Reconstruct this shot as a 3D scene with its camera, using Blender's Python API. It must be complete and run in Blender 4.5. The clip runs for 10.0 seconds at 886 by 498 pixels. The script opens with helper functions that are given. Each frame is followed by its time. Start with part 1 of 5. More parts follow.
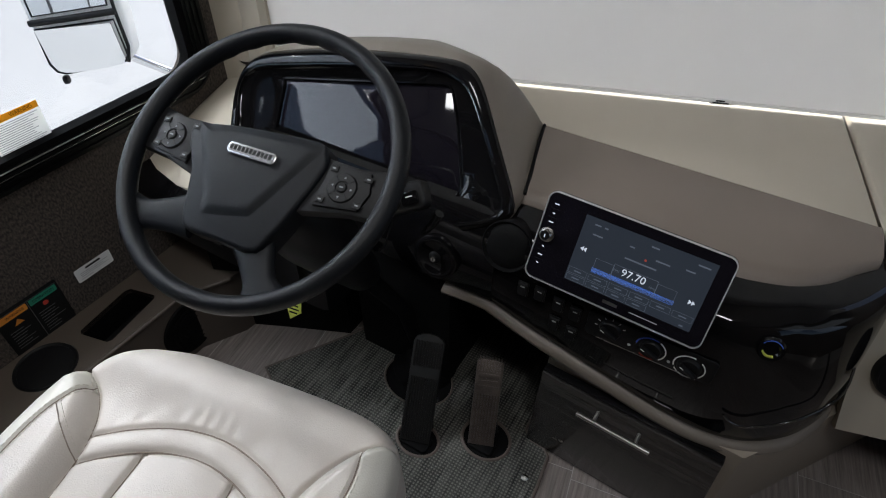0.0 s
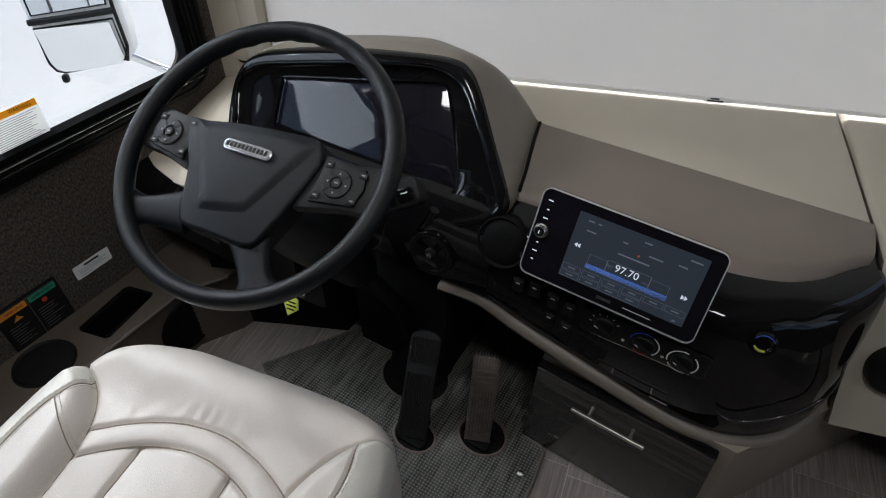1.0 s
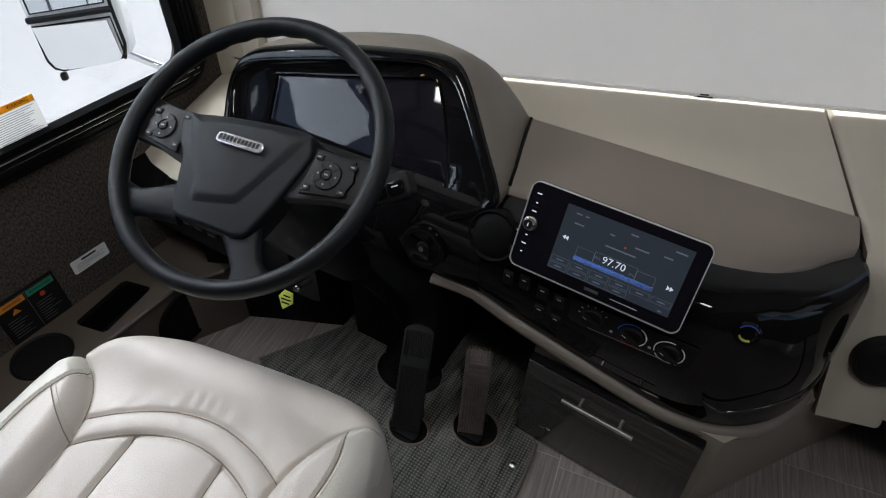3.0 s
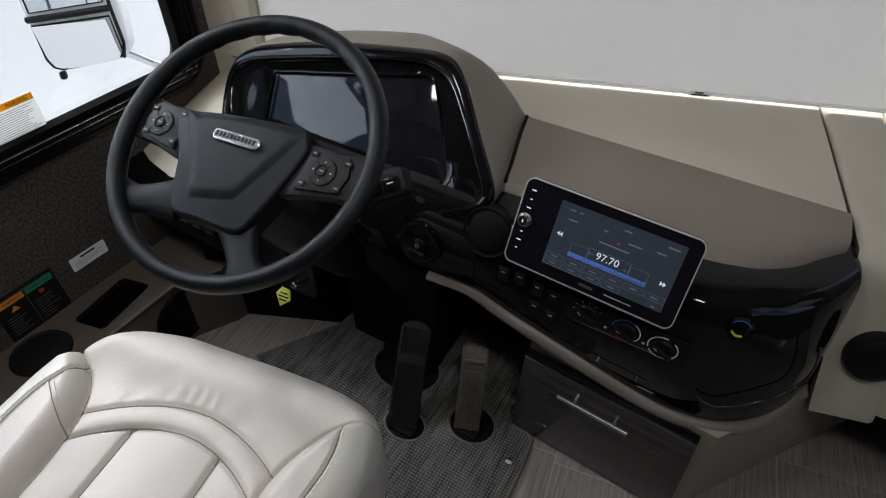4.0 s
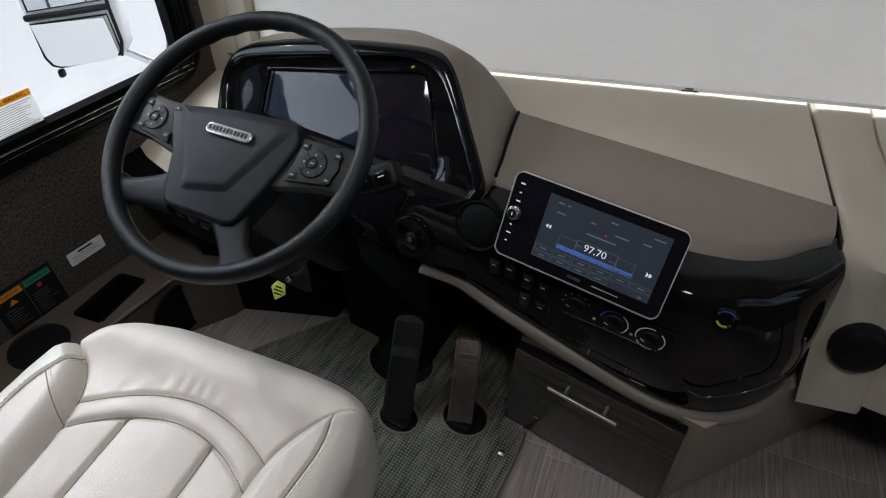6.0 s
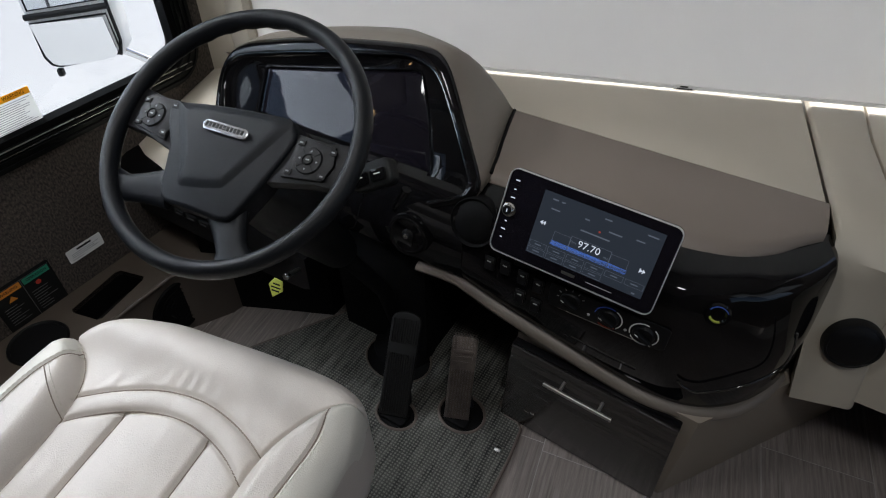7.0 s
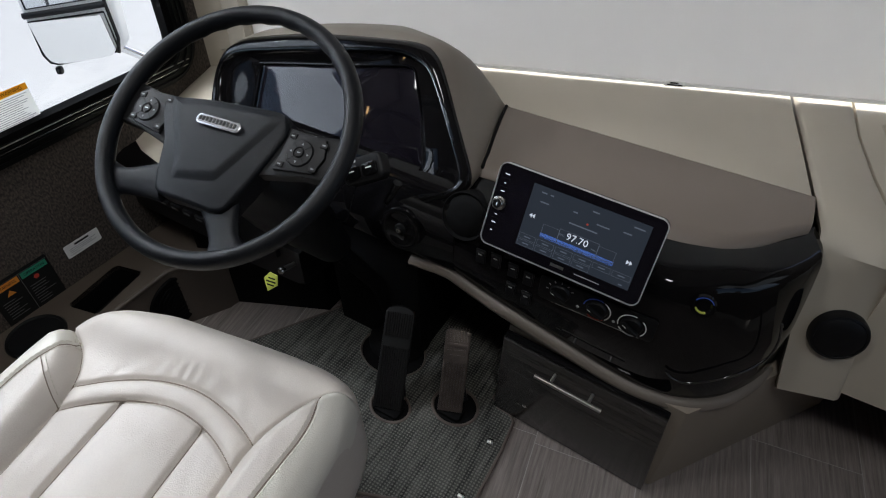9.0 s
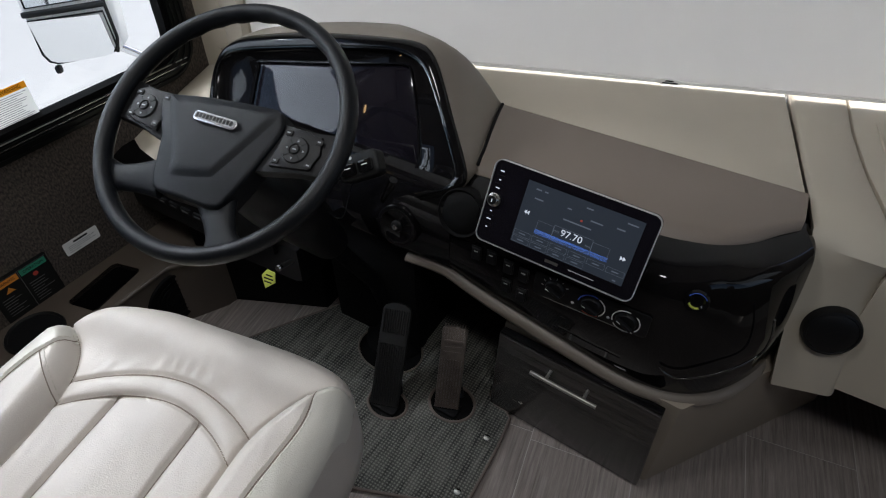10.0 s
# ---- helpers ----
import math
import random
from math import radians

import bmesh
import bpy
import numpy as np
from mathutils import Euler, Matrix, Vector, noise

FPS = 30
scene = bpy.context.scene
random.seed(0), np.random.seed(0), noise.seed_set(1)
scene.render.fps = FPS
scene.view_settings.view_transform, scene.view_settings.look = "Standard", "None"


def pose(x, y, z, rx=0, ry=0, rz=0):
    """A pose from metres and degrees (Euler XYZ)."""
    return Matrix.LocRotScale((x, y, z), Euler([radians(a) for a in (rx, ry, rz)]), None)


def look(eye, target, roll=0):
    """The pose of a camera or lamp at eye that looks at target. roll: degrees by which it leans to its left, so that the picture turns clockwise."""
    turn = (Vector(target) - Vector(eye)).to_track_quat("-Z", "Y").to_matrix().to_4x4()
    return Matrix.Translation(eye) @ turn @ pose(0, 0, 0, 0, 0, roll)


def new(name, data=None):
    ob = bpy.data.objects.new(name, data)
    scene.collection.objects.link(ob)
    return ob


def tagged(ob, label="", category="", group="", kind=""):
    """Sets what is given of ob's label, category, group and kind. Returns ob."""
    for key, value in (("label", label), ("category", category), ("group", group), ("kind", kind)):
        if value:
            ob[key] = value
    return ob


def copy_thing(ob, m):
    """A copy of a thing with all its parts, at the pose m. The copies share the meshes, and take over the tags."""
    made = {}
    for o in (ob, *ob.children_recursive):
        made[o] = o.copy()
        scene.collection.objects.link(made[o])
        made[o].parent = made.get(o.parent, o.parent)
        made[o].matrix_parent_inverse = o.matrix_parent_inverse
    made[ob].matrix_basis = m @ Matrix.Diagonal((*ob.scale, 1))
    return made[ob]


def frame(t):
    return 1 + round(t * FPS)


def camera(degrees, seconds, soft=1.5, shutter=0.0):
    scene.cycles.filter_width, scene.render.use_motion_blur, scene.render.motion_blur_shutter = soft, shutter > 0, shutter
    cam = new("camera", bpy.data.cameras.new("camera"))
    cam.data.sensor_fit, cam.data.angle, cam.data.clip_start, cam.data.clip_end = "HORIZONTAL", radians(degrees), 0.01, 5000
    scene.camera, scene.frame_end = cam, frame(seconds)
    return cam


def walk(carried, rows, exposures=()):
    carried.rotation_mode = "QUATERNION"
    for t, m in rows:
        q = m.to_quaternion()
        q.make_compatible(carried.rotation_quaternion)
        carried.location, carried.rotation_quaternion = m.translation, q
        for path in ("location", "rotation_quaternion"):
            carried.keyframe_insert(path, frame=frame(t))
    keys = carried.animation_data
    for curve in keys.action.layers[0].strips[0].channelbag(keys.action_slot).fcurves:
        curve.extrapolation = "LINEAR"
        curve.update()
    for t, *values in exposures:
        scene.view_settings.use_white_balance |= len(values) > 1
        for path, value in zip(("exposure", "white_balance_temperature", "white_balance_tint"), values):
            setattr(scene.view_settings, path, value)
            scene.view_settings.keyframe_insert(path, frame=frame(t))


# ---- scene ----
cam = camera(74.0, 10.0, soft=1.1)
PATH = [
    (0.0, 0.0000, 0.0000, 1.2360, 46.789, -1.166, 30.595),
    (0.5, 0.0063, -0.0023, 1.2363, 46.796, -1.150, 30.597),
    (1.0, 0.0124, -0.0045, 1.2367, 46.803, -1.133, 30.598),
    (1.5, 0.0185, -0.0067, 1.2370, 46.810, -1.117, 30.600),
    (2.0, 0.0246, -0.0089, 1.2374, 46.817, -1.101, 30.601),
    (2.5, 0.0308, -0.0111, 1.2377, 46.825, -1.084, 30.603),
    (4.0, 0.0492, -0.0178, 1.2387, 46.846, -1.035, 30.607),
    (4.5, 0.0554, -0.0201, 1.2391, 46.853, -1.019, 30.608),
    (5.0, 0.0615, -0.0223, 1.2394, 46.861, -1.002, 30.610),
    (5.5, 0.0677, -0.0245, 1.2397, 46.868, -0.986, 30.611),
    (7.0, 0.0863, -0.0312, 1.2408, 46.889, -0.937, 30.616),
    (7.5, 0.0924, -0.0335, 1.2411, 46.897, -0.920, 30.617),
    (8.0, 0.0986, -0.0357, 1.2415, 46.904, -0.904, 30.619),
    (8.5, 0.1048, -0.0379, 1.2418, 46.911, -0.887, 30.620),
    (9.0, 0.1110, -0.0402, 1.2421, 46.918, -0.871, 30.622),
    (9.5, 0.1171, -0.0424, 1.2425, 46.925, -0.854, 30.623),
    (10.0, 0.1233, -0.0446, 1.2428, 46.932, -0.838, 30.625),
]
walk(cam, [(t, pose(*p)) for t, *p in PATH])

# ---- light ----
world = bpy.data.worlds.new("sky")
scene.world = world
world.use_nodes = True
wn = world.node_tree.nodes
sky = wn.new("ShaderNodeTexSky")
sky.sky_type, sky.sun_disc = "NISHITA", False
sky.sun_elevation, sky.sun_rotation = radians(52), radians(-7)
sky.dust_density, sky.air_density = 1.5, 1.0
wn["Background"].inputs[1].default_value = 0.15
world.node_tree.links.new(sky.outputs[0], wn["Background"].inputs[0])
scene.view_settings.exposure = 0.0


def lamp(name, kind, m, energy, color=(1, 1, 1), **more):
    data = bpy.data.lights.new(name, kind)
    data.energy, data.color = energy, color
    for key, value in more.items():
        if key == "size":
            data.size = value
        if key == "size_y":
            data.shape, data.size_y = "RECTANGLE", value
        if key == "spread":
            data.spread = value
        if key == "angle":
            data.angle = value
    ob = new(name, data)
    ob.matrix_world = m
    return ob


lamp("sun", "SUN", look((-0.6, 5.0, 6.5), (0, 0, 0)), 4.5, (1, 0.985, 0.965), angle=radians(2))
# daylight of the open sky at the two side windows
lamp("window_daylight", "AREA", look((-1.55, 0.20, 1.24), (-0.52, 0.36, 0.60)), 7.0, (0.80, 0.88, 1.0), size=0.90, size_y=0.62)
lamp("window_bright_sky", "AREA", look((-2.42, 0.44, 2.10), (-0.48, 0.25, 0.46)), 12.0, (0.94, 0.975, 1.0), size=0.07, size_y=0.07)
lamp("passenger_window_daylight", "AREA", look((1.33, 0.75, 1.25), (0.2, 0.7, 0.35)), 1.2, (0.80, 0.90, 1.0), size=0.95, size_y=0.75)
# unseen overhead light on the chair, and a fill added for floor and cabinet
for name, x, y, power in (("ceiling_light_glow", -0.66, 0.06, 5.6), ("aisle_light_glow", 0.30, -0.12, 6.3)):
    lamp(name, "AREA", look((x, y, 2.07), (x + 0.05, y + 0.2, 0)), power, (0.97, 0.985, 1.0), size=0.24, size_y=0.24)


# ---- materials ----
def material(name, color, rough=0.5, metal=0.0, spread=0.12, scale=8.0, fine=300.0, bump=0.0, coat=0.0, second=None, stretch=(1, 1, 1), spec=0.5):
    """A surface with variation at two scales and fine relief. second: the colour into which it varies."""
    m = bpy.data.materials.new(name)
    m.use_nodes = True
    n, links = m.node_tree.nodes, m.node_tree.links
    b = n["Principled BSDF"]
    b.inputs["Roughness"].default_value, b.inputs["Metallic"].default_value = rough, metal
    b.inputs["Coat Weight"].default_value, b.inputs["Coat Roughness"].default_value = coat, 0.03
    b.inputs["Specular IOR Level"].default_value = spec
    tc, mp = n.new("ShaderNodeTexCoord"), n.new("ShaderNodeMapping")
    mp.inputs["Scale"].default_value = stretch
    links.new(tc.outputs["Object"], mp.inputs[0])
    big, small = n.new("ShaderNodeTexNoise"), n.new("ShaderNodeTexNoise")
    big.inputs["Scale"].default_value, small.inputs["Scale"].default_value = scale, fine
    big.inputs["Detail"].default_value = 5
    for t in (big, small):
        links.new(mp.outputs[0], t.inputs[0])
    mix = n.new("ShaderNodeMix")
    mix.data_type = "RGBA"
    mix.inputs[6].default_value = (*color, 1)
    mix.inputs[7].default_value = (*(second or tuple(c * (1 - spread * 2) for c in color)), 1)
    add = n.new("ShaderNodeMath")
    add.operation = "MULTIPLY_ADD"
    links.new(small.outputs[0], add.inputs[0])
    add.inputs[1].default_value = 0.4
    links.new(big.outputs[0], add.inputs[2])
    ramp = n.new("ShaderNodeMapRange")
    ramp.inputs[1].default_value, ramp.inputs[2].default_value = 0.4, 1.0
    links.new(add.outputs[0], ramp.inputs[0])
    links.new(ramp.outputs[0], mix.inputs[0])
    links.new(mix.outputs[2], b.inputs["Base Color"])
    rr = n.new("ShaderNodeMapRange")
    rr.inputs[3].default_value, rr.inputs[4].default_value = max(rough - min(0.06, rough * 0.5), 0.02), min(rough + min(0.06, rough * 0.5), 1)
    links.new(big.outputs[0], rr.inputs[0])
    links.new(rr.outputs[0], b.inputs["Roughness"])
    if bump:
        bp = n.new("ShaderNodeBump")
        bp.inputs["Strength"].default_value, bp.inputs["Distance"].default_value = bump, 0.0006
        links.new(small.outputs[0], bp.inputs["Height"])
        links.new(bp.outputs[0], b.inputs["Normal"])
    return m


def glowing(name, color, strength):
    m = bpy.data.materials.new(name)
    m.use_nodes = True
    b = m.node_tree.nodes["Principled BSDF"]
    b.inputs["Base Color"].default_value = (0.02, 0.02, 0.02, 1)
    b.inputs["Roughness"].default_value = 0.08
    b.inputs["Emission Color"].default_value, b.inputs["Emission Strength"].default_value = (*color, 1), strength
    return m


def glass(name, color=(1, 1, 1), rough=0.0):
    m = bpy.data.materials.new(name)
    m.use_nodes = True
    b = m.node_tree.nodes["Principled BSDF"]
    b.inputs["Base Color"].default_value = (*color, 1)
    b.inputs["Transmission Weight"].default_value, b.inputs["Roughness"].default_value, b.inputs["IOR"].default_value = 1, rough, 1.45
    return m


LEATHER = material("cream_leather", (0.615, 0.56, 0.505), 0.42, spread=0.10, scale=6, fine=520, bump=0.75)
LEATHER_PALE = material("pale_leather", (0.66, 0.63, 0.56), 0.40, spread=0.08, scale=6, fine=520, bump=0.75)
SEAM = material("dark_seam_thread", (0.26, 0.21, 0.17), 0.8, fine=1500)
THREAD = material("pale_thread", (0.62, 0.58, 0.50), 0.8, fine=1500)
BROWN = material("brown_vinyl", (0.192, 0.154, 0.124), 0.50, spread=0.10, scale=3, fine=800, bump=0.30)
BEIGE = material("beige_vinyl", (0.455, 0.405, 0.325), 0.50, spread=0.06, scale=4, fine=1000, bump=0.28)
# the same beige vinyl, darkened for the shade under the dash
BEIGE_SHADED = material("shaded_beige_vinyl", (0.29, 0.245, 0.195), 0.50, spread=0.06, scale=4, fine=1000, bump=0.28)
# taupe with the shade below the side window put into its colour
TAUPE_SHADED = material("shaded_taupe_moulding", (0.080, 0.062, 0.048), 0.5, spread=0.08, scale=5, fine=900, bump=0.25)
BINDING = material("dark_taupe_binding", (0.105, 0.080, 0.066), 0.6, spread=0.1, scale=20, fine=900, bump=0.3)
BEIGE_DARK = material("taupe_vinyl", (0.162, 0.136, 0.110), 0.46, spread=0.08, scale=5, fine=1000, bump=0.25)
GLOSS = material("black_gloss_trim", (0.0030, 0.0030, 0.0033), 0.035, spread=0.3, scale=9, fine=60, second=(0.006, 0.0056, 0.006), spec=0.26)
BLACK = material("black_plastic", (0.006, 0.006, 0.0066), 0.46, spread=0.1, fine=900, bump=0.35, spec=0.24)
# near-black: for black parts, and for darkness put under the dash
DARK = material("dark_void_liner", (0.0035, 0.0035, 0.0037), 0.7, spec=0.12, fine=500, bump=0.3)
WHEEL = material("grained_wheel_skin", (0.005, 0.006, 0.008), 0.42, spread=0.12, scale=9, fine=1300, bump=0.5, spec=0.25)
WHEEL_HUB = material("wheel_hub_plastic", (0.0042, 0.0052, 0.0072), 0.42, spread=0.10, scale=9, fine=1500, bump=0.45, spec=0.18)
RUBBER = material("ribbed_rubber", (0.010, 0.010, 0.0095), 0.6, fine=700, bump=0.4, spec=0.3)
WORN = material("worn_pedal_metal", (0.20, 0.165, 0.145), 0.34, metal=0.6, spread=0.3, scale=30, fine=400, bump=0.3)
CHROME = material("chrome", (0.82, 0.82, 0.82), 0.14, metal=1.0, spread=0.04)
STEEL = material("brushed_steel", (0.62, 0.60, 0.57), 0.28, metal=1.0, spread=0.1, fine=400)
SHADE = material("white_shade_cloth", (0.74, 0.73, 0.73), 0.8, spread=0.03, scale=2, fine=1600, bump=0.15)


def let_light_through(m, share, color):
    """Thin cloth that passes part of the daylight behind it."""
    n, links = m.node_tree.nodes, m.node_tree.links
    tr, mx = n.new("ShaderNodeBsdfTranslucent"), n.new("ShaderNodeMixShader")
    tr.inputs[0].default_value = (*color, 1)
    mx.inputs[0].default_value = share
    links.new(n["Principled BSDF"].outputs[0], mx.inputs[1])
    links.new(tr.outputs[0], mx.inputs[2])
    links.new(mx.outputs[0], n["Material Output"].inputs[0])


let_light_through(SHADE, 0.58, (0.61, 0.61, 0.605))
WALL = material("brown_wood_panel", (0.10, 0.075, 0.055), 0.6, spread=0.06, scale=3, fine=300, bump=0.1)
WALL_PALE = material("pale_ceiling_vinyl", (0.45, 0.43, 0.40), 0.7, spread=0.05, scale=3)
WHITE = material("white_paint", (0.80, 0.80, 0.79), 0.5, spread=0.04, scale=3)
JOINT = material("pale_floor_joint", (0.44, 0.41, 0.38), 0.7)
PAPER = material("white_label_film", (0.78, 0.78, 0.76), 0.45, spread=0.03)
ORANGE = material("orange_label_film", (0.70, 0.25, 0.03), 0.45)
GREEN = material("green_label_film", (0.02, 0.25, 0.15), 0.45)
INK = material("black_label_film", (0.009, 0.009, 0.009), 0.5, spec=0.2)
GREY = material("grey_print", (0.42, 0.42, 0.42), 0.5)
MARK = material("dim_print", (0.11, 0.11, 0.11), 0.5)
BUTTON_MARK = material("button_print", (0.24, 0.255, 0.27), 0.5)
YELLOW = material("yellow_tag_plastic", (0.62, 0.66, 0.12), 0.4)
SATIN = material("satin_chrome", (0.52, 0.52, 0.53), 0.24, metal=0.75, spread=0.03)
RIM = material("bright_rim", (0.72, 0.72, 0.73), 0.30, metal=0.55, spread=0.03)
BLUE = material("blue_print", (0.04, 0.11, 0.55), 0.4)
RED = material("red_print", (0.55, 0.05, 0.03), 0.4)
GROUND = material("pale_concrete_yard", (0.60, 0.60, 0.60), 0.9, spread=0.12, scale=0.4, fine=14, bump=0.1)
AMBER = material("amber_label_film", (0.80, 0.42, 0.05), 0.45)
let_light_through(AMBER, 0.72, (0.95, 0.60, 0.10))
PAPER_FILM = material("thin_paper_film", (0.80, 0.80, 0.78), 0.5, spread=0.03)
let_light_through(PAPER_FILM, 0.68, (0.90, 0.90, 0.87))
GASKET = material("black_rubber_gasket", (0.003, 0.003, 0.0032), 0.8, fine=500, bump=0.2, spec=0.06)
EDGE = material("polished_black_edge", (0.006, 0.006, 0.0065), 0.12, spread=0.1, coat=0.8, spec=0.8)
FRAME = material("black_window_frame", (0.003, 0.0032, 0.0034), 0.3, spread=0.15, scale=12, fine=700, bump=0.1, spec=0.22)
GLASS = glass("clear_glass", (0.97, 0.985, 0.98))
SCREEN = material("dark_screen_glass", (0.008, 0.007, 0.010), 0.05, spread=0.05, coat=0.0, spec=0.4)
MIRROR = material("mirror_glass", (0.86, 0.88, 0.90), 0.01, metal=1.0, spread=0.0)
LAMP_WARM = glowing("warm_lamp_lens", (1.0, 0.62, 0.28), 22.0)
UI_WHITE = glowing("lit_white_segments", (0.75, 0.82, 0.95), 0.75)
UI_DIM = glowing("lit_dim_segments", (0.35, 0.42, 0.55), 0.22)
UI_BLUE = glowing("lit_blue_band", (0.08, 0.19, 0.66), 0.75)
UI_PANEL = glowing("lit_screen_panel", (0.09, 0.125, 0.19), 0.15)
UI_RED = glowing("lit_red_segment", (0.8, 0.12, 0.08), 0.3)


def wood(name, a, b, rough, along=(60, 4, 60), coat=0.0):
    m = material(name, a, rough, scale=1.0, fine=6.0, second=b, stretch=along, bump=0.12, coat=coat)
    n, links = m.node_tree.nodes, m.node_tree.links
    info, hue = n.new("ShaderNodeObjectInfo"), n.new("ShaderNodeHueSaturation")
    rng = n.new("ShaderNodeMapRange")
    rng.inputs[3].default_value, rng.inputs[4].default_value = 0.86, 1.12
    links.new(info.outputs["Random"], rng.inputs[0])
    links.new(rng.outputs[0], hue.inputs["Value"])
    mix = next(x for x in n if x.type == "MIX")
    links.new(mix.outputs[2], hue.inputs["Color"])
    links.new(hue.outputs[0], n["Principled BSDF"].inputs["Base Color"])
    return m


PLANK = wood("grey_oak_vinyl", (0.33, 0.285, 0.26), (0.12, 0.098, 0.088), 0.40, (170, 7, 70))
DRAWER_WOOD = wood("black_stained_wood", (0.056, 0.050, 0.046), (0.007, 0.0065, 0.006), 0.22, (3, 60, 170), 0.2)


def woven(name, a, b, pitch=46, axes="XY", dash=(1, 0.12, 1), threads=90, loose=3.2, streak=1.5, low_cut=0.50):
    """A coarse two-tone weave with raised threads."""
    m = bpy.data.materials.new(name)
    m.use_nodes = True
    n, links = m.node_tree.nodes, m.node_tree.links
    s = n["Principled BSDF"]
    s.inputs["Roughness"].default_value = 0.8
    tc = n.new("ShaderNodeTexCoord")
    w1, w2 = n.new("ShaderNodeTexWave"), n.new("ShaderNodeTexWave")
    w1.bands_direction, w2.bands_direction = axes[0], axes[1]
    for w in (w1, w2):
        w.inputs["Scale"].default_value, w.inputs["Distortion"].default_value = pitch, loose
        w.inputs["Detail"].default_value, w.inputs["Detail Scale"].default_value = 3, 6
        links.new(tc.outputs["Object"], w.inputs[0])
    mul = n.new("ShaderNodeMath")
    mul.operation = "MULTIPLY"
    links.new(w1.outputs["Fac"], mul.inputs[0])
    links.new(w2.outputs["Fac"], mul.inputs[1])
    noi = n.new("ShaderNodeTexNoise")
    noi.inputs["Scale"].default_value = threads
    mp = n.new("ShaderNodeMapping")
    mp.inputs["Scale"].default_value = dash
    links.new(tc.outputs["Object"], mp.inputs[0])
    links.new(mp.outputs[0], noi.inputs[0])
    avg = n.new("ShaderNodeMath")
    avg.operation = "MULTIPLY_ADD"
    links.new(noi.outputs[0], avg.inputs[0])
    avg.inputs[1].default_value = streak
    low = n.new("ShaderNodeMath")
    low.operation = "SUBTRACT"
    low.inputs[1].default_value = low_cut
    links.new(mul.outputs[0], low.inputs[0])
    links.new(low.outputs[0], avg.inputs[2])
    mix = n.new("ShaderNodeMix")
    mix.data_type = "RGBA"
    mix.inputs[6].default_value, mix.inputs[7].default_value = (*a, 1), (*b, 1)
    links.new(avg.outputs[0], mix.inputs[0])
    links.new(mix.outputs[2], s.inputs["Base Color"])
    bp = n.new("ShaderNodeBump")
    bp.inputs["Strength"].default_value, bp.inputs["Distance"].default_value = 0.7, 0.0015
    links.new(mul.outputs[0], bp.inputs["Height"])
    links.new(bp.outputs[0], s.inputs["Normal"])
    return m


FABRIC = woven("brown_wall_fabric", (0.016, 0.013, 0.0105), (0.16, 0.127, 0.104), 80, "YZ", (1, 0.5, 1), 260)
MAT_WEAVE = woven("woven_vinyl_mat", (0.004, 0.0046, 0.004), (0.150, 0.146, 0.128), 44, loose=1.8, streak=1.15, low_cut=0.38)


# ---- builders ----
def link(name, bm, mat, parent=None, label="", smooth=True, m=None):
    me = bpy.data.meshes.new(name)
    bmesh.ops.recalc_face_normals(bm, faces=bm.faces)
    bm.to_mesh(me)
    bm.free()
    me.materials.append(mat)
    if smooth:
        me.polygons.foreach_set("use_smooth", [True] * len(me.polygons))
        me.set_sharp_from_angle(angle=radians(38))
    ob = new(name, me)
    attach(ob, parent, m)
    if label:
        ob["label"] = label
    return ob


WORLD = {}


def attach(ob, parent, m=None):
    """Puts ob at the world pose m (its parent's own pose, where none is given) and parents it."""
    base = WORLD.get(parent, Matrix()) if parent is not None else Matrix()
    WORLD[ob] = m.copy() if m is not None else base
    if m is not None:
        ob.matrix_basis = m
    if parent is not None:
        ob.parent = parent
        if m is not None:
            ob.matrix_parent_inverse = base.inverted()


def part(name, bm, mat, parent, label="", m=None):
    return link(name, bm, mat, parent, label, True, m)


def thing(name, label, category, group="", m=None):
    ob = new(name)
    ob.empty_display_size = 0.05
    attach(ob, None, m)
    return tagged(ob, label, category, group)


def structure(name, bm, mat, label="", category="", m=None):
    return tagged(link(name, bm, mat, m=m), label, category, kind="structure")


def basis(o, x, y):
    """A pose with its origin at o, its x axis along x, and y near the given one."""
    x = Vector(x).normalized()
    z = x.cross(Vector(y)).normalized()
    y = z.cross(x)
    return Matrix.Translation(o) @ Matrix((x, y, z)).transposed().to_4x4()


def rounded(w, h, r, seg=5):
    pts = []
    for cx, cy, a0 in ((w / 2 - r, h / 2 - r, 0), (-w / 2 + r, h / 2 - r, 90), (-w / 2 + r, -h / 2 + r, 180), (w / 2 - r, -h / 2 + r, 270)):
        for k in range(seg + 1):
            a = radians(a0 + 90 * k / seg)
            pts.append((cx + r * math.cos(a), cy + r * math.sin(a)))
    return pts


def circle(r, n=32, cx=0.0, cy=0.0, ry=None):
    return [(cx + r * math.cos(2 * math.pi * k / n), cy + (ry or r) * math.sin(2 * math.pi * k / n)) for k in range(n)]


def slab(pts, z0, z1, bevel=0.0, bm=None, seg=2):
    """A flat outline in x and y, from z0 to z1, its upper and lower rims rounded."""
    bm = bm or bmesh.new()
    made = [bm.verts.new((x, y, z0)) for x, y in pts]
    f = bm.faces.new(made)
    ext = bmesh.ops.extrude_face_region(bm, geom=[f])
    top = [v for v in ext["geom"] if isinstance(v, bmesh.types.BMVert)]
    bmesh.ops.translate(bm, verts=top, vec=(0, 0, z1 - z0))
    if bevel:
        tops = set(top)
        edges = [e for e in bm.edges if e.verts[0] in tops and e.verts[1] in tops]
        bmesh.ops.bevel(bm, geom=edges, offset=bevel, segments=seg, affect="EDGES", profile=0.5)
    return bm


